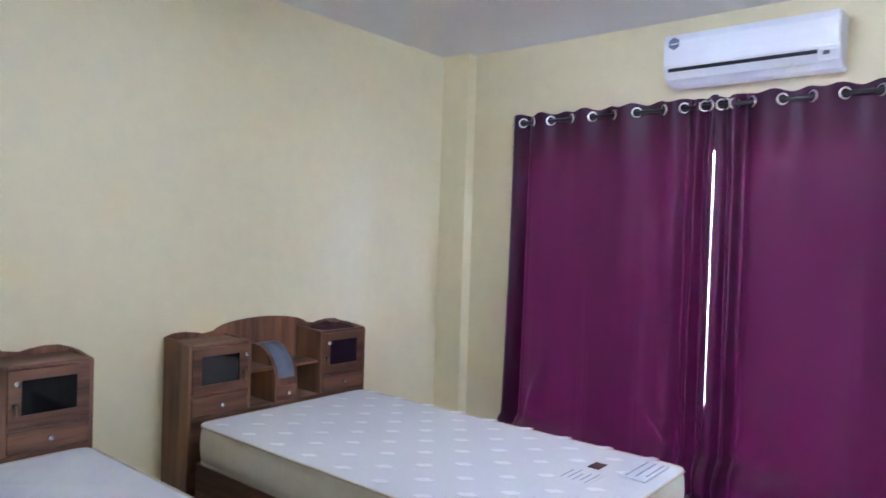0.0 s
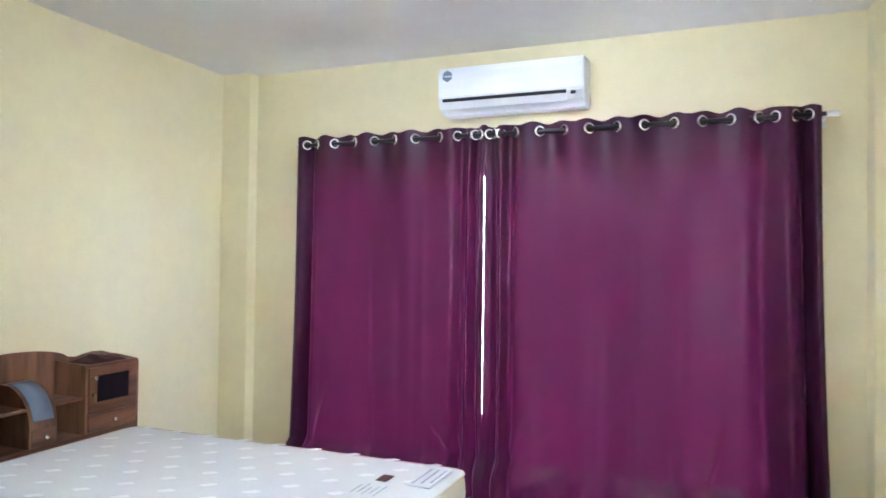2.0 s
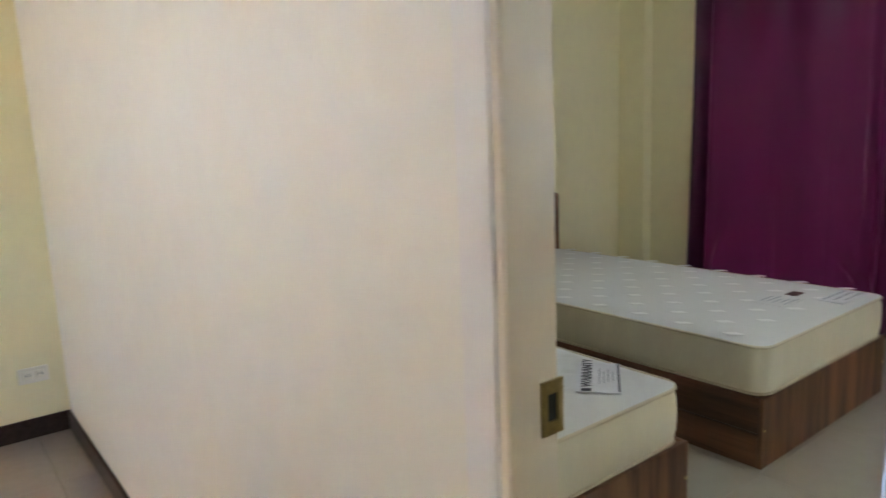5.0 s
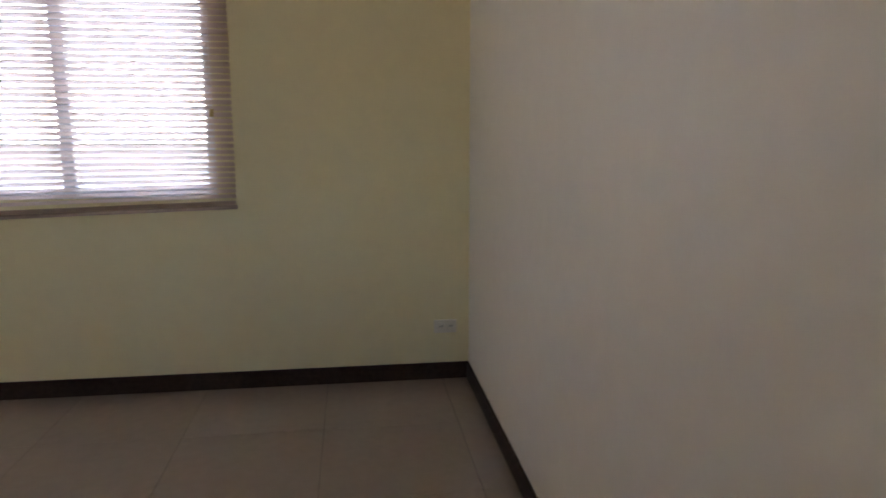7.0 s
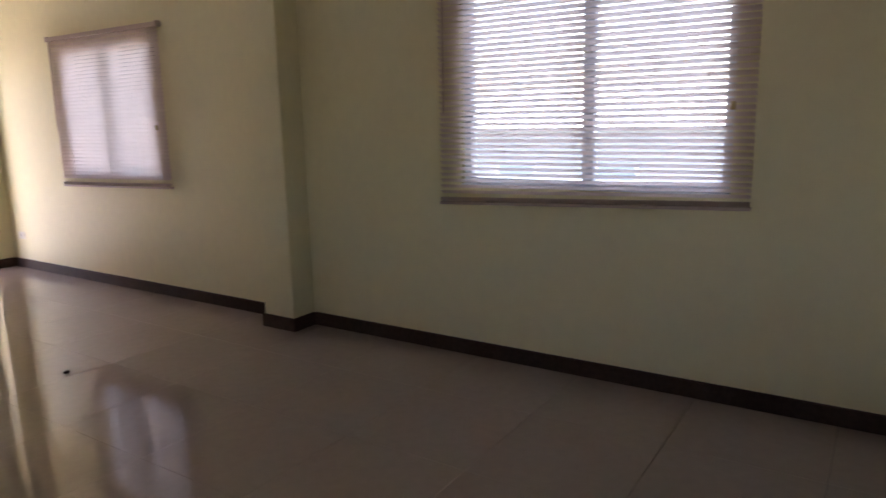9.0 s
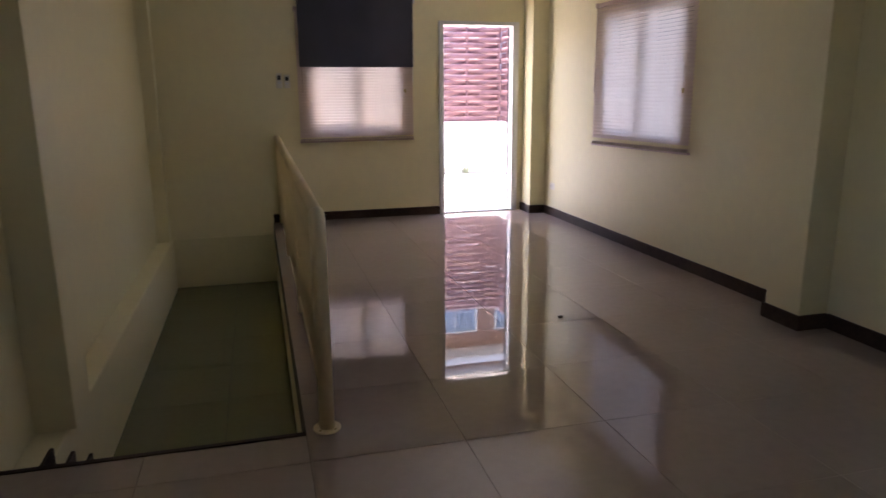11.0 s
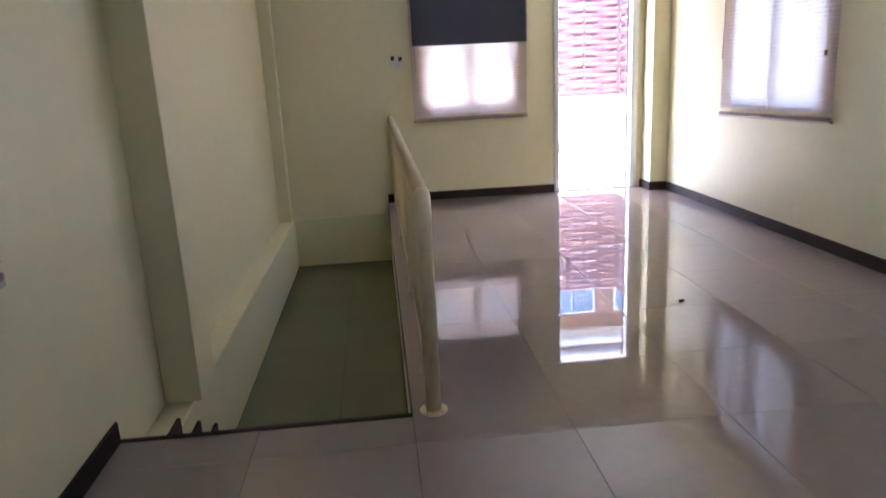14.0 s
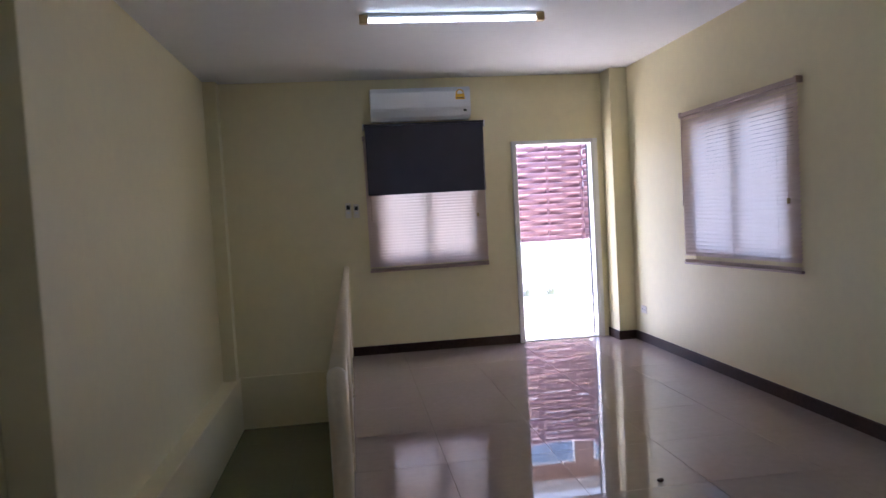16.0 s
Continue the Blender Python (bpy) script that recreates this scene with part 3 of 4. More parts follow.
# ---- blinds ----
def venetian(at, rz, width, height, tilt, slant, label, slat_mat=None):
    """A slatted blind; local x along the wall, local +y into the room, hung with its top at z = 0."""
    ob = thing("venetian_blind", at, label, "window blind", "venetian blinds")
    ob.rotation_euler = (0, 0, radians(rz))
    w = width / 2
    part("headrail", box(-w, w, -0.016, 0.016, -0.032, 0.0, 0.003), BLINDRAIL, ob)
    for x in (-w - 0.006, w - 0.018):
        part("bracket", box(x, x + 0.024, -0.03, 0.02, -0.036, 0.006, 0.003), BLINDRAIL, ob)
    bm = bmesh.new()
    c, s = math.cos(radians(tilt)), math.sin(radians(tilt))
    rows = []
    for k in range(5):
        a = -0.0165 + 0.033 * k / 4
        b = 0.003 * (1 - (a / 0.0165) ** 2)
        rows.append([bm.verts.new((x, a * c - b * s, a * s + b * c)) for x in (-w + 0.004, w - 0.004)])
    for p, q in zip(rows, rows[1:]):
        bm.faces.new((p[0], p[1], q[1], q[0]))
    me = mesh_of("slat", bm, slat_mat or SLAT, smooth=True)
    pitch = 0.029
    n = int((height - 0.085) / pitch)
    for i in range(n):
        z = -0.048 - i * pitch
        o = new("slat", me)
        o.parent = ob
        low = max(0.0, (i - (n - 7)) / 7.0)
        o.location = (0, 0.0, z)
        o.rotation_euler = (random.gauss(0, 0.002), slant * low, random.gauss(0, 0.0001))
    for i in range(4):
        o = new("slat", me)
        o.parent = ob
        o.location, o.rotation_euler = (0, 0, -height + 0.022 + 0.005 * i), (radians(-tilt), slant, 0)
    rail = part("bottom_rail", box(-w, w, -0.013, 0.013, -0.009, 0.009, 0.003), BLINDRAIL, ob)
    rail.location, rail.rotation_euler = (0, 0, -height + 0.009), (0, slant, 0)
    for x in (-w * 0.72, 0.0, w * 0.72):
        part("ladder_cord", tube(bmesh.new(), [(x, 0.0175, -0.03), (x, 0.0175, -height + 0.015)], 0.0009, 5), SLAT, ob)
    part("tilt_wand", tube(bmesh.new(), [(w - 0.05, 0.022, -0.03), (w - 0.045, 0.026, -height * 0.62)], 0.004, 6), BLINDRAIL, ob)
    cord = part("pull_cord", tube(bmesh.new(), [(-w + 0.09, 0.02, -0.03), (-w + 0.092, 0.022, -height * 0.60)], 0.0014, 5), SLAT, ob)
    part("cord_knob", tube(bmesh.new(), [(-w + 0.092, 0.022, -height * 0.60), (-w + 0.092, 0.022, -height * 0.60 - 0.018),
                                         (-w + 0.092, 0.022, -height * 0.60 - 0.036)], 0.011, 8), BRASS, cord, "small dark cord knob")
    return ob


venetian((XE - 0.035, 1.955, 2.145), 90, 1.62, 1.245, 36, 0.030, "pale pink slatted blind, slats half open")
venetian((XE - 0.035, 5.95, 2.085), 90, 1.51, 1.235, -64, 0.020, "pale pink slatted blind, slats nearly closed")
venetian((1.205, YN - 0.032, 2.16), 180, 1.20, 1.335, -64, 0.006, "pale pink slatted blind below a roller blind")
venetian((XW + 0.05, 1.955, 2.065), -90, 1.56, 1.245, 12, 0.0, "pale pink slatted blind on the stair side wall, shade coloured into its slats", SHADESLAT)

shade = thing("window_shade", (XB + 0.012, -2.05, 2.0), "cream fabric shade with thin horizontal ribs", "window shade")
bm = bmesh.new()
g = [[bm.verts.new((0.004 * math.sin(j * 0.9), -0.90 + 1.80 * i / 24, -1.06 * j / 28)) for i in range(25)] for j in range(29)]
for j in range(28):
    for i in range(24):
        bm.faces.new((g[j][i], g[j][i + 1], g[j + 1][i + 1], g[j + 1][i]))
part("fabric", bm, ROMAN, shade, smooth=True)
part("headrail", box(-0.012, 0.012, -0.91, 0.91, -0.005, 0.02, 0.003), ROMAN, shade)
for z in (-0.26, -0.53, -0.80, -1.055):
    part("rib", tube(bmesh.new(), [(0.008, -0.90, z), (0.008, 0.90, z)], 0.006, 8), ROMAN, shade)

roller = thing("roller_blind", (1.215, YN - 0.065, 2.265), "charcoal fabric roller blind pulled part way down", "window blind")
part("roller_tube", tube(bmesh.new(), [(-0.59, 0, -0.02), (0.59, 0, -0.02)], 0.019, 16), ROLLER, roller, smooth=True)
part("cover", box(-0.60, 0.60, -0.024, 0.022, -0.006, 0.012, 0.004), BLACKP, roller)
for x in (-0.607, 0.595):
    part("bracket", box(x, x + 0.012, -0.026, 0.05, -0.045, 0.014, 0.003), PLASTIC, roller)
bm = bmesh.new()
g = [[bm.verts.new((-0.585 + 1.17 * i / 30, -0.021 - 0.006 * math.sin(2.2 * j / 12) + 0.0015 * math.sin(i * 0.55), -0.02 - 0.655 * j / 12
                    + (0.008 * i / 30 if j == 12 else 0))) for i in range(31)] for j in range(13)]
for j in range(12):
    for i in range(30):
        bm.faces.new((g[j][i], g[j][i + 1], g[j + 1][i + 1], g[j + 1][i]))
part("fabric", bm, ROLLER, roller, "charcoal blackout fabric", smooth=True)
part("hem_bar", box(-0.585, 0.585, -0.031, -0.019, -0.682, -0.664, 0.003), ROLLER, roller)
part("chain", tube(bmesh.new(), [(0.575, -0.02, -0.03), (0.578, -0.03, -0.5), (0.574, -0.03, -0.86)], 0.002, 5), PLASTIC, roller)


# ---- air conditioners ----
def aircon(at, rz, w, h, d, label, energy):
    ob = thing("air_conditioner", at, label, "air conditioner")
    ob.rotation_euler = (0, 0, radians(rz))
    prof = [(0, 0), (d * 0.55, 0.0), (d * 0.86, h * 0.12), (d * 0.97, h * 0.30), (d * 0.985, h * 0.8), (d * 0.88, h * 0.95), (d * 0.5, h), (0, h)]
    bm = prism(bmesh.new(), prof, 0, -w / 2, w / 2)
    bmesh.ops.bevel(bm, geom=[e for e in bm.edges], offset=0.006, segments=2, affect="EDGES")
    part("body", bm, PLASTIC2, ob)
    front = [(d * 0.972, h * 0.33), (d * 1.0, h * 0.34), (d * 1.015, h * 0.60), (d * 1.01, h * 0.82), (d * 0.92, h * 0.965), (d * 0.86, h * 0.95), (d * 0.975, h * 0.80)]
    bm = prism(bmesh.new(), front, 0, -w / 2 + 0.004, w / 2 - 0.004)
    bmesh.ops.bevel(bm, geom=[e for e in bm.edges], offset=0.003, segments=2, affect="EDGES")
    part("front_panel", bm, PLASTIC, ob, "glossy white front panel")
    part("air_slot", prism(bmesh.new(), [(d * 0.955, h * 0.245), (d * 0.985, h * 0.29), (d * 0.99, h * 0.265), (d * 0.96, h * 0.22)],
                           0, -w / 2 + 0.10, w / 2 - 0.03), PLASTIC2 if energy else BLACKP, ob, "pale closed air flap" if energy else "dark air outlet slot")
    part("louver", prism(bmesh.new(), [(d * 0.86, h * 0.09), (d * 0.965, h * 0.22), (d * 0.985, h * 0.215), (d * 0.88, h * 0.075)],
                         0, -w / 2 + 0.10, w / 2 - 0.03), PLASTIC2, ob)
    part("display", box(-w / 2 + 0.045, -w / 2 + 0.075, d * 0.965, d * 0.985, h * 0.19, h * 0.26, 0.002), BLACKP, ob)
    part("brand_mark", box(-0.05, 0.05, d * 1.008, d * 1.0165, h * 0.42, h * 0.435), PLASTIC2, ob)
    if energy:
        lab = part("energy_label", prism(bmesh.new(), [(-w / 2 + 0.06, h * 0.56), (-w / 2 + 0.15, h * 0.56), (-w / 2 + 0.15, h * 0.73),
                                                       (-w / 2 + 0.06, h * 0.73)], 1, d * 1.016, d * 1.020), YELLOWLAB, ob, "yellow energy rating label")
        part("label_arch", torus(bmesh.new(), Matrix.Translation((-w / 2 + 0.105, d * 1.014, h * 0.75)) @ Euler((radians(90), 0, 0)).to_matrix().to_4x4(), 0.034, 0.006, 18, 6), YELLOWLAB, lab)
        part("label_text", box(-w / 2 + 0.07, -w / 2 + 0.14, d * 1.0205, d * 1.0225, h * 0.59, h * 0.62), INKDARK, lab)
    else:
        lab = part("hexagon_sticker", prism(bmesh.new(), [(w / 2 - 0.062 + 0.034 * math.sin(k * math.pi / 3), h * 0.77 + 0.036 * math.cos(k * math.pi / 3))
                                                          for k in range(6)], 1, d * 1.013, d * 1.019), BLUELAB, ob, "blue and grey hexagonal sticker")
        part("sticker_mark", box(w / 2 - 0.085, w / 2 - 0.045, d * 1.0195, d * 1.0215, h * 0.75, h * 0.775), PALEPRINT, lab)
    return ob


aircon((1.079, YS, 2.306), 0, 0.885, 0.282, 0.21, "white wall air conditioner above the purple curtains", False)
aircon((1.185, YN, 2.295), 180, 0.975, 0.31, 0.205, "white wall air conditioner with a yellow energy label", True)

# ---- curtains ----
ROD_Z, CUR_Y = 2.173, -3.955


def curtain(at_x, rings, x0, x1, seed, gap_side, deep, fans, label):
    """An eyelet curtain from x0 to x1 (x0 > x1) that reaches the floor; rings are the eyelets' places along the rod."""
    ob = thing("curtain", (at_x, CUR_Y, 0.0), label, "curtain", "purple eyelet curtains")
    rnd = random.Random(seed)
    marks = [x0, *rings, x1]
    folds = [(rnd.uniform(x1, x0), rnd.uniform(0.05, 0.13), rnd.uniform(-0.016, 0.018)) for _ in range(12)]
    pleats = [(rnd.uniform(x1, x0), rnd.uniform(0.014, 0.040), rnd.choice((-1, 1)) * rnd.uniform(0.002, 0.006), rnd.uniform(0, 0.35), rnd.uniform(-0.06, 0.06))
              for _ in range(int(13 * (x0 - x1)))]
    crumple = [(rnd.uniform(x1, x0), rnd.uniform(0.018, 0.06), rnd.uniform(-0.016, 0.024), rnd.uniform(-1.6, 1.6)) for _ in range(int(15 * (x0 - x1)))]

    def top_fold(x):
        for i, (a, b) in enumerate(zip(marks, marks[1:])):
            if a >= x >= b:
                f = (a - x) / max(a - b, 1e-6)
                amp = 0.027 * min(1.0, (a - b) / 0.10)
                return amp * math.sin(math.pi * f) * (1 if i % 2 == 0 else -1)
        return 0.0
    nx, nz = 360, 90
    bm = bmesh.new()
    grid = []
    for j in range(nz + 1):
        t = j / nz
        row = []
        for i in range(nx + 1):
            x = x0 + (x1 - x0) * i / nx
            low = min(1.0, t * 1.15)
            y = top_fold(x) * (0.16 + 0.84 * math.exp(-7 * t))
            y += low * sum(h * math.exp(-((x - c + 0.05 * (t - 0.5) * math.sin(c * 9)) / s) ** 2) for c, s, h in folds)
            y += (0.45 + 0.55 * low) * sum(h * math.exp(-((x - c) / s) ** 2) for c, s, h in deep)
            y += sum(h * min(1.0, max(0.0, t - s) * 3) * math.exp(-((x - c - lean * t) / w) ** 2) for c, w, h, s, lean in pleats
                     if abs(x - c - lean * t) < 0.12)
            foot = max(0.0, (t - 0.88) / 0.12)
            y += (0.055 + 0.03 * math.sin(x * 4.7 + seed)) * math.sin(2.9 * foot ** 0.85)
            y += math.sin(2.6 * foot) * sum(h * math.exp(-((x - c - q * (t - 0.9)) / s) ** 2) for c, s, h, q in crumple)
            z = 2.223 + 0.008 * math.cos(x * 40) - 2.28 * t
            for fx, fz, angle, reach in fans:
                # creases that fan out from where the hem catches the floor
                dx, dz = x - fx, z - fz
                along = dx * math.cos(angle) + dz * math.sin(angle)
                off = dz * math.cos(angle) - dx * math.sin(angle)
                if 0 < along < reach:
                    f = along / reach
                    y += 0.028 * math.sin(math.pi * f) * (1 - f) ** 0.5 * math.exp(-(off / (0.012 + 0.03 * f)) ** 2)
            if z < 0.012:
                y += 1.2 * (0.012 - z)
                z = 0.002
            flare = (0.055 if gap_side > 0 else 0.04) * t ** 2
            f = (x - (x0 + x1) / 2) / ((x0 - x1) / 2)
            xx = x + flare * f * (0.0 if f * gap_side > 0 else 1.0)
            if gap_side:
                edge = max(0.0, 1 - abs(x - (x1 if gap_side < 0 else x0)) / 0.12)
                shut = 1 - min(1.0, max(0.0, (t - 0.09) / 0.05)) * min(1.0, max(0.0, (0.86 - t) / 0.10))
                xx += gap_side * edge * (0.014 * shut + 0.0022 - 0.001 * math.sin(t * 9) ** 2)
            row.append(bm.verts.new((xx - at_x, y, z)))
        grid.append(row)
    for j in range(nz):
        for i in range(nx):
            bm.faces.new((grid[j][i], grid[j][i + 1], grid[j + 1][i + 1], grid[j + 1][i]))
    part("fabric", bm, PURPLE, ob, smooth=True)
    for k, x in enumerate(rings):
        turn = Euler((radians(90), 0, radians(38 if k % 2 == 0 else -38))).to_matrix().to_4x4()
        part("eyelet", torus(bmesh.new(), Matrix.Translation((x - at_x, 0, ROD_Z)) @ turn, 0.027, 0.0085, 22, 8), CHROME, ob, "chrome eyelet ring", smooth=True)
    return ob


curtain(1.915, [2.503, 2.426, 2.292, 2.14, 1.994, 1.851, 1.705, 1.538, 1.42, 1.345, 1.305, 1.275], 2.575, 1.248, 3, -1,
        [(2.485, 0.022, -0.075), (2.545, 0.03, 0.03), (1.41, 0.03, -0.06), (1.345, 0.018, 0.045), (1.31, 0.014, -0.06), (1.275, 0.012, 0.03)],
        [(1.32, 0.10, 1.25, 0.55), (1.34, 0.12, 1.0, 0.45), (1.40, 0.25, 0.75, 0.40), (2.40, 0.20, 1.9, 0.5)],
        "purple eyelet curtain hanging to the floor over glass doors")
curtain(0.345, [1.215, 1.185, 1.145, 1.054, 0.906, 0.763, 0.62, 0.464, 0.316, 0.159, 0.015, -0.124, -0.261, -0.339, -0.43, -0.49], 1.240, -0.550, 8, 1,
        [(-0.27, 0.05, -0.085), (-0.39, 0.03, 0.05), (-0.465, 0.024, -0.11), (-0.53, 0.02, 0.03), (1.175, 0.016, -0.06), (1.135, 0.02, 0.04), (1.09, 0.03, -0.05)],
        [(1.18, 0.08, 2.0, 0.60), (1.14, 0.07, 2.35, 0.55), (1.08, 0.05, 2.65, 0.50), (0.10, 0.06, 2.0, 0.50), (0.14, 0.06, 1.5, 0.55),
         (0.06, 0.05, 2.45, 0.35), (0.02, 0.08, 1.75, 0.65), (-0.30, 0.06, 1.45, 0.6)],
        "wide purple eyelet curtain trailing on the floor")
rod = thing("curtain_rod", (1.0, CUR_Y, ROD_Z), "black curtain rod with pale end brackets", "curtain rod")
part("rod", tube(bmesh.new(), [(-1.575, 0, 0), (1.555, 0, 0)], 0.0125, 14), RODMAT, rod, smooth=True)
for x in (-1.60, 1.55):
    part("finial", tube(bmesh.new(), [(x - 0.03, 0, 0), (x - 0.015, 0, 0), (x + 0.015, 0, 0), (x + 0.03, 0, 0)], 0.015, 12), PLASTIC2, rod, smooth=True)
for x in (-1.562, 1.53):
    br = part("bracket", box(x - 0.008, x + 0.008, YS - CUR_Y, 0.006, -0.022, -0.010, 0.002), PLASTIC2, rod)
    part("bracket_plate", box(x - 0.02, x + 0.02, YS - CUR_Y, YS - CUR_Y + 0.006, -0.05, 0.03, 0.002), PLASTIC2, br)

# ---- beds ----
def knob(parent, x, y, z):
    k = part("knob", tube(bmesh.new(), [(x, y, z), (x - 0.012, y, z)], 0.005, 8), CHROME, parent, "chrome knob", smooth=True)
    bm = bmesh.new()
    bmesh.ops.create_uvsphere(bm, u_segments=12, v_segments=8, radius=0.013, matrix=Matrix.Translation((x - 0.018, y, z)))
    part("knob_head", bm, CHROME, k, smooth=True)


def headboard(at):
    """A storage headboard: a cabinet at each end, arched back and open shelves between. Its front faces -x."""
    ob = thing("headboard_cabinet", at, "walnut laminate storage headboard with arched back and glass-door cabinets", "headboard", "storage headboards")
    W, D, H, B, th = 0.585, 0.12, 0.855, 0.475, 0.016
    IN = 0.235
    AR = 0.31
    out = [(-W, 0), (W, 0), (W, H - 0.004), (W - 0.05, H + 0.012), (W - 0.11, H + 0.014), (W - 0.17, H + 0.006), (W - 0.215, H - 0.004)]
    out += [(AR * math.cos(math.pi * k / 20), H - 0.004 + 0.064 * math.sin(math.pi * k / 20)) for k in range(1, 20)]
    out += [(-W + 0.215, H - 0.004), (-W + 0.17, H + 0.006), (-W + 0.11, H + 0.014), (-W + 0.05, H + 0.012), (-W, H - 0.004)]
    part("back_panel", prism(bmesh.new(), out, 0, D - th, D), WOOD_Z, ob)
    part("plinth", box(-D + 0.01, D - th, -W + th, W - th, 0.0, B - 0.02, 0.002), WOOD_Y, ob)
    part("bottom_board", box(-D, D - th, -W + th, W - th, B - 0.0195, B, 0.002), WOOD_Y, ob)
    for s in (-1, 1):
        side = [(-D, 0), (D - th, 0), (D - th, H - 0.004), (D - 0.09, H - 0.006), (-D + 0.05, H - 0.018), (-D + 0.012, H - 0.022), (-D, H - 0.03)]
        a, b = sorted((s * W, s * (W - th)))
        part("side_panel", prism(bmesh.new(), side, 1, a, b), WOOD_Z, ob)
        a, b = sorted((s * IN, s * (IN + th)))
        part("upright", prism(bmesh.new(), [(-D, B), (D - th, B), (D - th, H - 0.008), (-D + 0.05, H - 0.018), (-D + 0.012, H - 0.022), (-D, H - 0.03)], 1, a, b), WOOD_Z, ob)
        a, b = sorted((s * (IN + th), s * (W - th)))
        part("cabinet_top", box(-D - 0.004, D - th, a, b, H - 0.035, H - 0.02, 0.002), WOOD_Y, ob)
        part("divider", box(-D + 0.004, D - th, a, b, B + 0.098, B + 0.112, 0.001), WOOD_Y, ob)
        dr = part("drawer", box(-D - 0.004, -D + 0.012, a + 0.003, b - 0.003, B + 0.006, B + 0.095, 0.003), WOOD_Y, ob)
        knob(dr, -D - 0.004, (a + b) / 2, B + 0.052)
        z0, z1, f = B + 0.116, H - 0.039, 0.052
        door = part("cabinet_door", shell(bmesh.new(), [-D - 0.006, -D + 0.011], [a + 0.003, a + f, b - f, b - 0.003], [z0, z0 + f * 0.8, z1 - f * 0.8, z1],
                                          lambda x, y, z: not (a + f < y < b - f and z0 + f * 0.8 < z < z1 - f * 0.8)), WOOD_Y, ob)
        part("door_glass", box(-D + 0.001, -D + 0.005, a + f - 0.004, b - f + 0.004, z0 + f * 0.8 - 0.004, z1 - f * 0.8 + 0.004), SMOKED, door, "dark smoked glass")
        inner = a + 0.028 if s > 0 else b - 0.028
        knob(door, -D - 0.006, inner, z1 - 0.05)
        lock = part("lock", tube(bmesh.new(), [(-D - 0.006, inner, z0 + 0.085), (-D - 0.013, inner, z0 + 0.085)], 0.011, 10), BLACKP, door, "black cam lock")
        part("key", box(-D - 0.028, -D - 0.013, inner - 0.003, inner + 0.003, z0 + 0.045, z0 + 0.09, 0.001), BRASS, lock, "small brass key")
    for s in (-1, 1):
        a, b = sorted((s * 0.075, s * IN))
        part("shelf", box(-D + 0.02, D - th, a, b, B + 0.178, B + 0.194, 0.002), WOOD_Y, ob)
    arc = [(-D + 0.19 * (1 - math.cos(math.pi / 2 * k / 10)), B + 0.095 + 0.20 * math.sin(math.pi / 2 * k / 10)) for k in range(11)]
    cen = part("centre_box", prism(bmesh.new(), [(-D, B), *arc, (D - th, B + 0.295), (D - th, B)], 1, -0.075, 0.075), WOOD_Z, ob)
    bm = bmesh.new()
    rows = [[bm.verts.new((x - 0.004, y, z + 0.003)) for y in (-0.055, 0.055)] + [bm.verts.new((x + 0.002, y, z - 0.001)) for y in (0.055, -0.055)] for x, z in arc[1:]]
    for p, q in zip(rows, rows[1:]):
        for k in range(4):
            bm.faces.new((p[k], p[(k + 1) % 4], q[(k + 1) % 4], q[k]))
    bm.faces.new(rows[0]); bm.faces.new(rows[-1][::-1])
    bmesh.ops.recalc_face_normals(bm, faces=bm.faces[:])
    part("curved_sheet", bm, FROST, cen, "curved blue-grey plastic sheet", smooth=True)
    dr = part("small_drawer", box(-D - 0.005, -D, -0.065, 0.065, B + 0.008, B + 0.088, 0.002), WOOD_Y, cen)
    knob(dr, -D - 0.005, 0.0, B + 0.048)
    return ob


def bed_base(at):
    ob = thing("bed_base", at, "walnut laminate box bed base standing on the tiles", "bed", "box bed bases")
    L, W, H = 1.985, 0.555, 0.272
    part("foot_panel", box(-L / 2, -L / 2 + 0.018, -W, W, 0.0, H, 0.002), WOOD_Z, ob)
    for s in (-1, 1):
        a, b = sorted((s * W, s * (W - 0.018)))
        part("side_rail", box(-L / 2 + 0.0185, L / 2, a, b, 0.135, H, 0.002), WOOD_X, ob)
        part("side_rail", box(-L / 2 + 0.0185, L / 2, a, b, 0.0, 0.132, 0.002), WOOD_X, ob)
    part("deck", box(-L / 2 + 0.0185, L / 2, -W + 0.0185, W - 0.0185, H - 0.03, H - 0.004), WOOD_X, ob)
    for y in (-W + 0.012, W - 0.012):
        part("screw_cap", tube(bmesh.new(), [(-L / 2 - 0.002, y, H * 0.55), (-L / 2, y, H * 0.55)], 0.006, 8), BRASS, ob)
    return ob


def rounded(hx, hy, r, n=8):
    pts = []
    for cx, cy, a0 in ((hx - r, hy - r, 0), (-hx + r, hy - r, 90), (-hx + r, -hy + r, 180), (hx - r, -hy + r, 270)):
        pts += [(cx + r * math.cos(radians(a0 + 90 * k / n)), cy + r * math.sin(radians(a0 + 90 * k / n))) for k in range(n + 1)]
    return pts


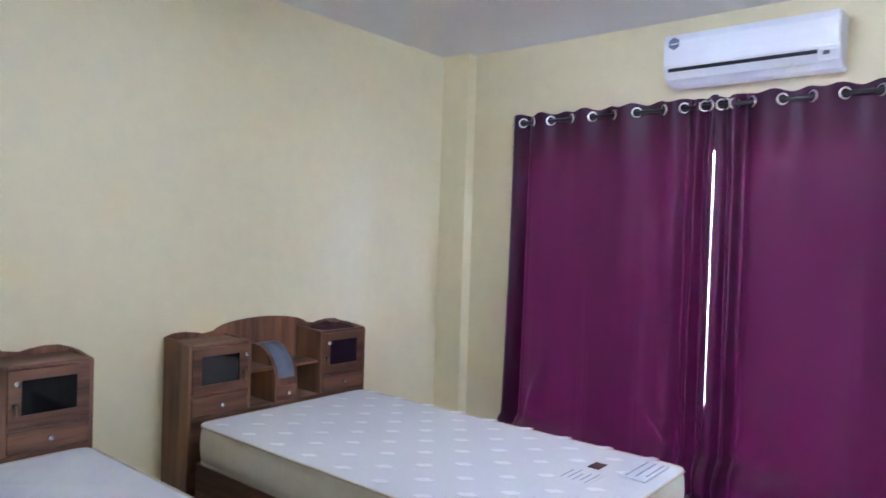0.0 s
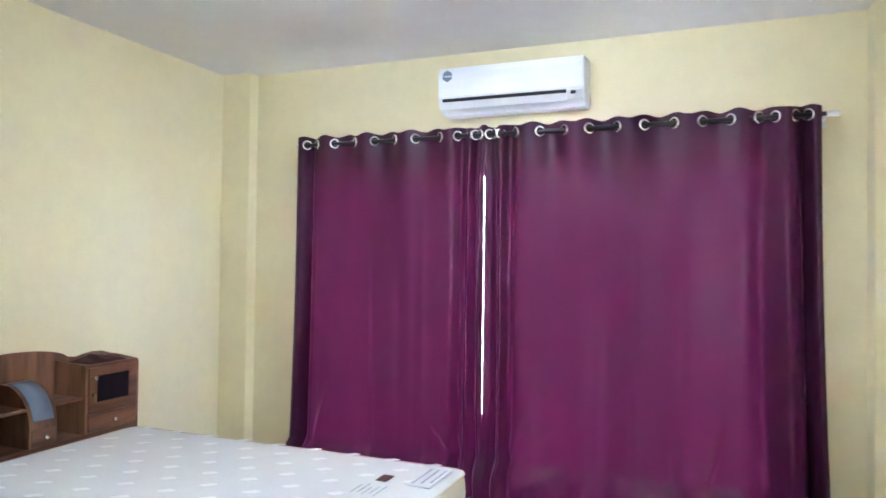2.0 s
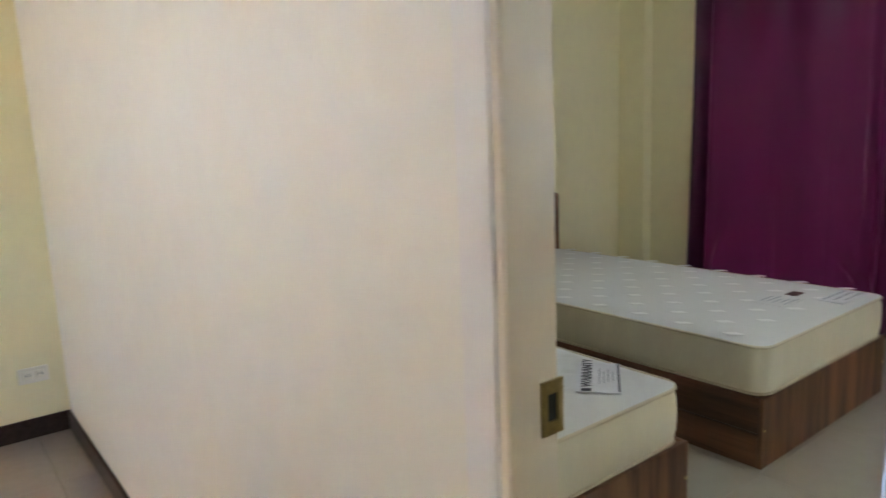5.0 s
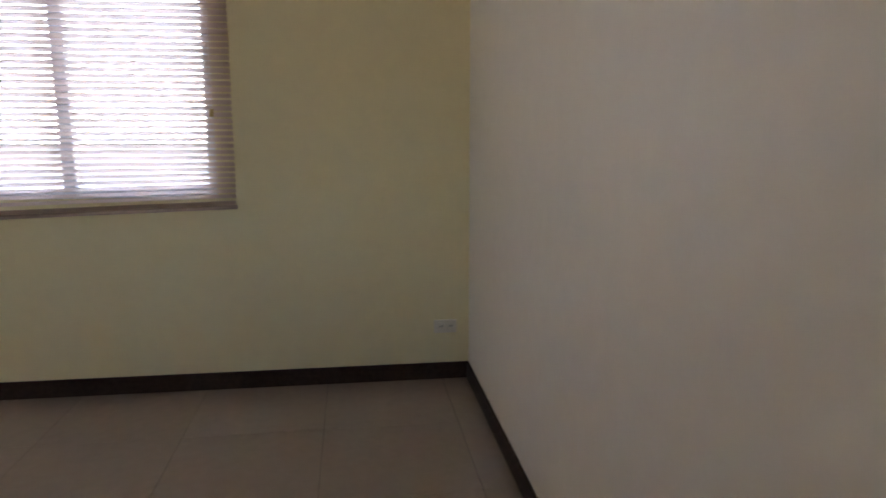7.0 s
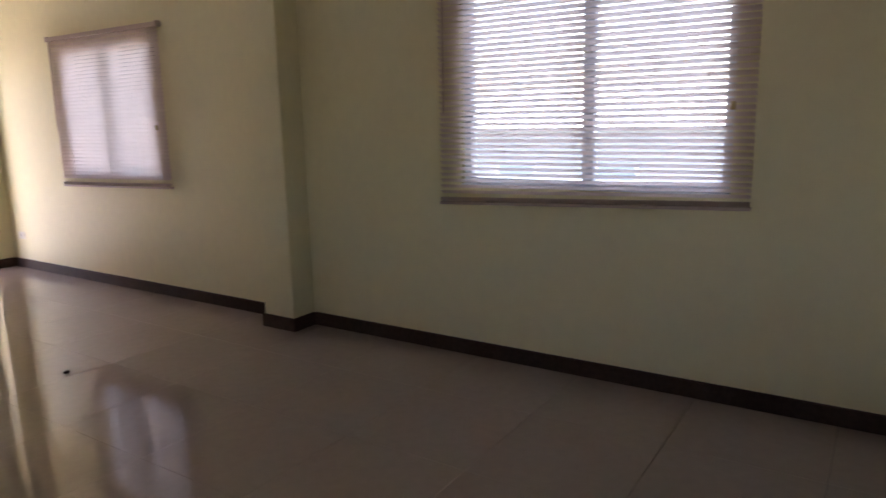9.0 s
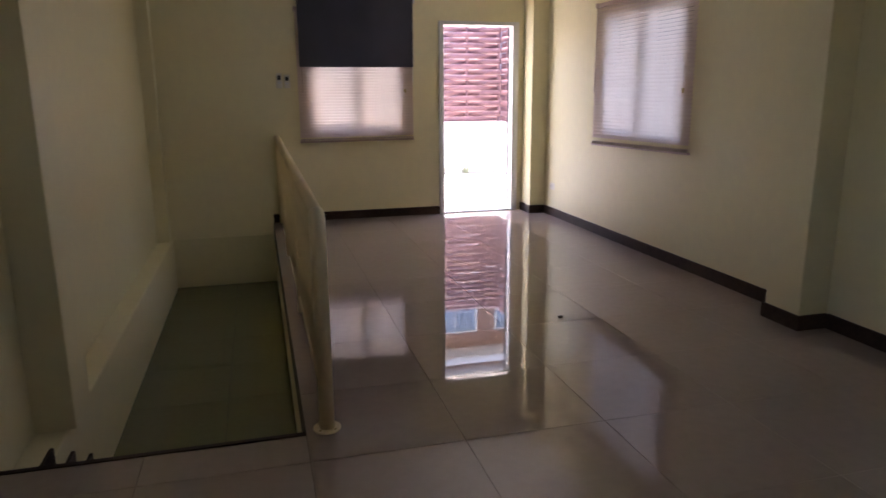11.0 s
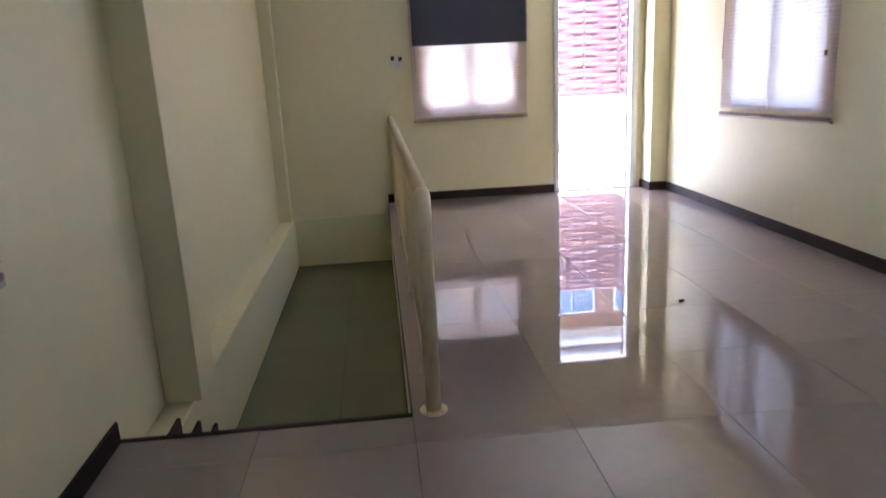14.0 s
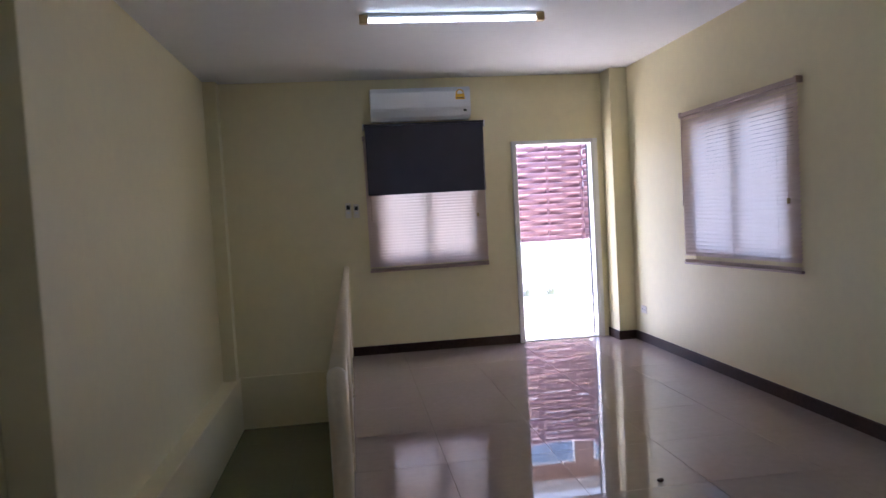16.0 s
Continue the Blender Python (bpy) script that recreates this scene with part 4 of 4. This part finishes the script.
def mattress(at, diamonds, label):
    ob = thing("mattress", at, label, "mattress", "single mattresses")
    HX, HY, H, R = 0.99, 0.547, 0.200, 0.07
    bm = bmesh.new()
    ring = rounded(HX, HY, R)
    levels = [(0.0, -0.012), (0.012, -0.002), (0.05, 0.004), (0.10, 0.006), (0.15, 0.004), (0.185, -0.002)]
    loops = [[bm.verts.new((x * (1 + o / HX), y * (1 + o / HY), z)) for x, y in ring] for z, o in levels]
    for p, q in zip(loops, loops[1:]):
        for k in range(len(ring)):
            bm.faces.new((p[k], p[(k + 1) % len(ring)], q[(k + 1) % len(ring)], q[k]))
    bm.faces.new(loops[0][::-1])
    part("border", bm, BORDER, ob, "cream ribbed side band", smooth=True)
    for z, o in ((0.187, 0.0), (0.010, -0.002)):
        closed = rounded(HX + o, HY + o, R)
        part("piping", tube(bmesh.new(), [(x, y, z) for x, y in closed + closed[:2]], 0.006, 6, cap=False), PIPING, ob, "beige piping", smooth=True)
    nx, ny = 132, 72
    bm = bmesh.new()
    grid = []
    for j in range(ny + 1):
        row = []
        for i in range(nx + 1):
            x, y = HX * (2 * i / nx - 1), HY * (2 * j / ny - 1)
            dx, dy = abs(x) - (HX - R), abs(y) - (HY - R)
            if dx > 0 and dy > 0:
                m = max(dx, dy)
                d = math.hypot(dx, dy)
                x = math.copysign(HX - R + dx * m / d, x)
                y = math.copysign(HY - R + dy * m / d, y)
            e = min(HX - abs(x), HY - abs(y))
            z = 0.187 + 0.022 * (1 - math.exp(-max(e, 0) / 0.05)) if e > 1e-4 else 0.187
            soft = min(1.0, max(0.0, e) / 0.08)
            if diamonds:
                q = min(abs(((x + y) / 0.24) % 1 - 0.5), abs(((x - y) / 0.24) % 1 - 0.5))
                z -= 0.007 * math.exp(-(q / 0.05) ** 2) * soft
            else:
                u, v = x / 0.21, y / 0.125
                ox = 0.5 * (round(v) % 2)
                d2 = ((u - ox - round(u - ox)) * 0.21) ** 2 + ((v - round(v)) * 0.125) ** 2
                z -= 0.0025 * math.exp(-d2 / 0.0012) * soft
                z += 0.0018 * math.exp(-d2 / 0.0001) * soft
            z += 0.0015 * noise.noise(Vector((x * 7, y * 7, 3)))
            row.append(bm.verts.new((x, y, z)))
        grid.append(row)
    for j in range(ny):
        for i in range(nx):
            bm.faces.new((grid[j][i], grid[j][i + 1], grid[j + 1][i + 1], grid[j + 1][i]))
    part("quilted_top", bm, QUILT, ob, "white quilted top", smooth=True)
    bm = bmesh.new()
    if not diamonds:
        for b in range(-4, 5):
            for a in range(-5, 6):
                cx, cy = (a + 0.5 * (b % 2)) * 0.21, b * 0.125
                if abs(cx) < HX - 0.06 and abs(cy) < HY - 0.03:
                    for turn, size in ((0.5, 1.0), (1.2, 0.7)):
                        m = Matrix.Translation((cx, cy, 0.2078)) @ pose(0, 0, 0, 0, 0, math.degrees(turn)) @ Matrix.Diagonal((0.040 * size, 0.016, 0.0013, 1))
                        bmesh.ops.create_icosphere(bm, subdivisions=2, radius=1.0, matrix=m)
        tagged(part("tufting", bm, THREAD, ob, "raised white embroidered tufts", smooth=True), kind="stuff")
    else:
        bm.free()
    return ob


def lettering(text, size, m, material, parent, label=""):
    cu = bpy.data.curves.new("lettering", "FONT")
    cu.body, cu.size, cu.extrude = text, size, 0.0006
    tmp = new("lettering_draft", cu)
    me = bpy.data.meshes.new_from_object(tmp.evaluated_get(bpy.context.evaluated_depsgraph_get()))
    bpy.data.objects.remove(tmp)
    me.materials.clear()
    me.materials.append(material)
    ob = new("lettering", me)
    ob.parent, ob.matrix_local = parent, m
    return tagged(ob, label)


BED1, BED2 = (1.962, -2.425), (1.962, -0.835)
for bx, by in (BED1, BED2):
    if (bx, by) == BED1:
        base = bed_base((bx, by, 0.0))
        head = headboard((3.11, by - 0.005, 0.0))
    else:
        copy_thing(base, Matrix.Translation((bx, by, 0.0)))
        copy_thing(head, Matrix.Translation((3.11, by + 0.02, 0.0)))
mat1 = mattress((BED1[0] - 0.002, BED1[1] + 0.01, 0.2725), False, "white tufted single mattress on a box bed base")
mat2 = mattress((BED2[0] + 0.006, BED2[1] + 0.01, 0.2725), True, "white diamond-quilted mattress printed with a warranty note")

TOPZ = 0.2105
# printed notes near the foot of each mattress
part("print_patch", box(-0.75, -0.70, -0.28, -0.20, TOPZ - 0.001, TOPZ + 0.0012), INKRED, mat1, "dark red printed patch")
lab = part("printed_label", box(-0.80, -0.66, -0.17, 0.02, TOPZ - 0.001, TOPZ + 0.0006), QUILT, mat1, "faded grey printed note")
for k in range(5):
    a = -0.785 + 0.026 * k
    part("print_line", box(a, a + 0.006, -0.15 + 0.02 * (k % 3), -0.02 - 0.015 * (k % 2), TOPZ + 0.0007, TOPZ + 0.0012), INK, lab)
lab = part("printed_label", box(-0.945, -0.84, -0.46, -0.20, TOPZ - 0.006, TOPZ - 0.0005), PALEPRINT, mat1, "pale grey printed corner note")
for k in range(3):
    part("print_line", box(-0.93 + 0.034 * k, -0.922 + 0.034 * k, -0.44, -0.26 + 0.02 * k, TOPZ - 0.0004, TOPZ + 0.0004), INK, lab)
turned = Matrix.Translation((-0.862, -0.262, TOPZ)) @ pose(0, 0, 0, 0, 0, -51)
wl = part("printed_label", box(-0.01, 0.255, -0.085, 0.05, -0.003, 0.0006), PALEPRINT, mat2, "pale grey warranty print")
wl.matrix_local = turned
lettering("WARRANTY", 0.046, Matrix.Translation((0.03, 0.004, 0.0012)), INKDARK, wl)
part("print_bar", box(0.0, 0.25, -0.083, -0.077, 0.0008, 0.0014), INKDARK, wl)
part("print_mark", box(-0.005, 0.018, 0.004, 0.034, 0.0008, 0.0014), INKDARK, wl)
for k in range(4):
    part("print_line", box(0.06 + 0.01 * k, 0.20 - 0.03 * (k % 2), -0.022 - 0.014 * k, -0.018 - 0.014 * k, 0.0008, 0.0014), INK, wl)
part("print_patch", box(-0.78, -0.715, -0.23, -0.165, TOPZ - 0.001, TOPZ + 0.0008), INKRED, mat2, "dark red printed patch")
l3 = part("printed_label", box(-0.74, -0.64, -0.12, 0.08, TOPZ - 0.001, TOPZ + 0.0006), QUILT, mat2, "faded grey printed note")
for k in range(4):
    part("print_line", box(-0.725 + 0.022 * k, -0.721 + 0.022 * k, -0.10, 0.02 + 0.02 * (k % 2), TOPZ + 0.0007, TOPZ + 0.0013), INK, l3)

# folded cloth on the far cabinet
bm = bmesh.new()
g = []
for j in range(15):
    g.append([])
    for i in range(21):
        u, v = i / 10 - 1, j / 7 - 1
        r = max(0.0, 1 - u * u) ** 0.4 * max(0.0, 1 - v * v) ** 0.4
        z = r * (0.022 + 0.012 * noise.noise(Vector((u * 3, v * 3, 1))) + 0.02 * math.exp(-((u + 0.25 * v - 0.2) / 0.18) ** 2))
        g[-1].append(bm.verts.new((v * 0.085, u * 0.125, max(z, 0.0))))
for j in range(14):
    for i in range(20):
        bm.faces.new((g[j][i], g[j][i + 1], g[j + 1][i + 1], g[j + 1][i]))
cl = solid("folded_cloth", bm, MAROON, "crumpled dark maroon cloth on the cabinet top", "cloth", smooth=True)
cl.location = (3.09, -2.825, 0.8355)

# ---- hall fittings ----
rail = thing("stair_railing", (0.37, 3.39, 0.0), "cream painted metal stair railing with thin balusters", "railing")
LEN = YN - 3.39
bend = [(0, 0.0, 0.0), (0, 0.0, 0.845)] + [(0, 0.032 - 0.032 * math.cos(a), 0.845 + 0.032 * math.sin(a)) for a in (math.pi / 2 * k / 6 for k in range(1, 7))]
part("post", tube(bmesh.new(), bend, 0.031, 16), RAILPAINT, rail, smooth=True)
part("handrail", tube(bmesh.new(), [(0, 0.03, 0.877), (0, LEN * 0.5, 0.876), (0, LEN, 0.877)], 0.029, 16), RAILPAINT, rail, smooth=True)
part("bottom_rail", tube(bmesh.new(), [(0, 0.0, 0.10), (0, LEN, 0.10)], 0.013, 10), RAILPAINT, rail, smooth=True)
bal = mesh_of("baluster", tube(bmesh.new(), [(0, 0, 0.105), (0, 0, 0.86)], 0.0085, 8), RAILPAINT, smooth=True)
for k in range(1, int(LEN / 0.105)):
    o = new("baluster", bal)
    o.parent, o.location = rail, (0, 0.105 * k, 0)
for y in (1.58, 3.15, LEN - 0.03):
    part("post", tube(bmesh.new(), [(0, y, 0.0), (0, y, 0.86)], 0.021, 12), RAILPAINT, rail, smooth=True)
fl = part("floor_flange", tube(bmesh.new(), [(0, 0, 0.0), (0, 0, 0.006), (0, 0, 0.007)], 0.056, 24), RAILPAINT, rail, "round screwed floor flange")
for k in range(4):
    a = math.pi / 4 + k * math.pi / 2
    part("screw", tube(bmesh.new(), [(0.043 * math.cos(a), 0.043 * math.sin(a), 0.006), (0.043 * math.cos(a), 0.043 * math.sin(a), 0.0095)], 0.005, 8), BRASS, fl)


def batten(at, label):
    ob = thing("fluorescent_light", at, label, "ceiling light", "fluorescent battens")
    part("housing", box(-0.62, 0.62, -0.020, 0.020, -0.026, 0.0, 0.004), PLASTIC2, ob)
    for s in (-1, 1):
        part("lamp_holder", box(s * 0.605 - 0.03, s * 0.605 + 0.03, -0.024, 0.024, -0.064, -0.004, 0.008, 2), BRASS, ob, "yellowed plastic lamp holder")
        part("starter", tube(bmesh.new(), [(s * 0.56, 0.03, -0.03), (s * 0.53, 0.03, -0.03)], 0.010, 8), PLASTIC2, ob)
    part("tube", tube(bmesh.new(), [(-0.575, 0, -0.045), (0.575, 0, -0.045)], 0.0125, 14), TUBE, ob, "glowing white tube", smooth=True)
    return ob


batten((1.215, 5.94, CZ), "lit fluorescent batten lamp on the hall ceiling")
batten((1.15, -2.15, CZ), "lit fluorescent batten lamp on the bedroom ceiling")

for x, tall, label in ((0.425, 0.15, "white air conditioner remote in a wall holder"), (0.503, 0.135, "white wall control with a dark screen")):
    rc = thing("remote_control", (x, YN, 1.375), label, "remote control", "wall controls")
    part("holder", box(-0.030, 0.030, -0.022, 0.0, 0.0, tall * 0.5, 0.003), IVORY, rc)
    rb = part("body", box(-0.027, 0.027, -0.032, -0.004, 0.01, tall, 0.006, 2), IVORY, rc)
    part("screen", box(-0.017, 0.017, -0.0335, -0.0322, tall * 0.55, tall * 0.84), BLACKP, rb, "dark screen")
    part("buttons", box(-0.013, 0.013, -0.034, -0.0322, tall * 0.28, tall * 0.42, 0.001), PLASTIC2, rb)


def outlet(at, rz, label):
    ob = thing("power_outlet", at, label, "power outlet", "wall outlets")
    ob.rotation_euler = (0, 0, radians(rz))
    part("plate", box(-0.06, 0.06, 0.0, 0.008, -0.036, 0.036, 0.004, 2), IVORY, ob)
    for x in (-0.028, 0.022):
        s = part("socket", box(x - 0.018, x + 0.018, 0.0075, 0.011, -0.02, 0.02, 0.002), IVORY, ob)
        for dx in (-0.006, 0.006):
            part("slot", box(x + dx - 0.0015, x + dx + 0.0015, 0.0105, 0.0115, -0.004, 0.008), BLACKP, s)
    return ob


outlet((XE, 0.125, 0.285), 90, "white double power outlet above the skirting")
outlet((XB, -3.797, 0.320), -90, "white double power outlet low on the bedroom wall")
switch = thing("light_switch", (XB, -3.608, 1.171), "white rocker light switch on the cream bedroom wall", "light switch")
part("plate", box(0.0, 0.008, -0.035, 0.035, -0.058, 0.058, 0.004, 2), IVORY, switch)
part("rocker", box(0.0075, 0.012, -0.012, 0.012, -0.020, 0.020, 0.002), PLASTIC, switch)
outlet((XE, 7.66, 0.32), 90, "white double power outlet near the terrace door")

bm = bmesh.new()
bmesh.ops.create_icosphere(bm, subdivisions=2, radius=0.014, matrix=Matrix.Translation((0, 0, 0.009)) @ Matrix.Diagonal((1.3, 0.9, 0.65, 1)))
for v in bm.verts:
    v.co += Vector((0.002, 0.002, 0.001)) * noise.noise(v.co * 90)
crumb = solid("dirt_crumb", bm, SKIRT, "small dark crumb of dirt on the polished tiles", "debris")
crumb.location = (1.862, 4.405, 0.0)
for x, y in ((-0.70, 2.66), (-0.66, 2.48), (-0.62, 2.33), (-0.74, 2.43), (-0.76, 2.26), (-0.55, 2.36), (-0.79, 2.78), (-0.72, 2.12)):
    bit = new("dirt_crumb", crumb.data)
    bit.location, bit.scale = (x, y, 0.0), (0.28, 0.28, 0.28)
    tagged(bit, "tiny dark speck of dirt by the skirting", "debris", "dirt specks")


# ---- floor tiles, 0.6 m, laid from the stair edge ----
tile_cache = {}


def tile(parent, x0, x1, y0, y1, z, material):
    g = 0.0008
    w, d = round(x1 - x0 - 2 * g, 4), round(y1 - y0 - 2 * g, 4)
    if w < 0.01 or d < 0.01:
        return
    key = (w, d, material.name)
    if key not in tile_cache:
        c, a, b = 0.0006, w / 2, d / 2
        vs = [(sx * (a - i), sy * (b - i), h) for i, h in ((0, -0.009), (0, -0.0009), (c, 0.0)) for sx, sy in ((-1, -1), (1, -1), (1, 1), (-1, 1))]
        fs = [(8, 9, 10, 11)] + [(r * 4 + k, r * 4 + (k + 1) % 4, r * 4 + 4 + (k + 1) % 4, r * 4 + 4 + k) for r in (0, 1) for k in range(4)]
        me = bpy.data.meshes.new("tile")
        me.from_pydata(vs, [], fs)
        me.materials.append(material)
        tile_cache[key] = me
    o = new("tile", tile_cache[key])
    o.parent = parent
    o.location = ((x0 + x1) / 2, (y0 + y1) / 2, z + random.uniform(-0.00004, 0.00004))
    o.rotation_euler = (random.gauss(0, 0.00005), random.gauss(0, 0.00005), 0)


def lay(parent, X0, X1, Y0, Y1, z, material, ox, oy, s=0.6):
    i0, i1 = math.floor((X0 - ox) / s), math.ceil((X1 - ox) / s)
    j0, j1 = math.floor((Y0 - oy) / s), math.ceil((Y1 - oy) / s)
    for i in range(i0, i1):
        for j in range(j0, j1):
            tile(parent, max(X0, ox + i * s), min(X1, ox + (i + 1) * s), max(Y0, oy + j * s), min(Y1, oy + (j + 1) * s), z, material)


lay(floor, XW - 0.05, WELL_X, -0.035, WELL_Y, 0.0, TILE, 0.284, 3.142)
lay(floor, WELL_X, XE, -0.035, YN, 0.0, TILE, 0.284, 3.142)
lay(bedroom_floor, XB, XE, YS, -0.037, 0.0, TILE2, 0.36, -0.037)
lay(landing, -0.717, WELL_X, WELL_Y + 0.81, YN - 0.012, LOW, LANDING, -0.717, 3.4)
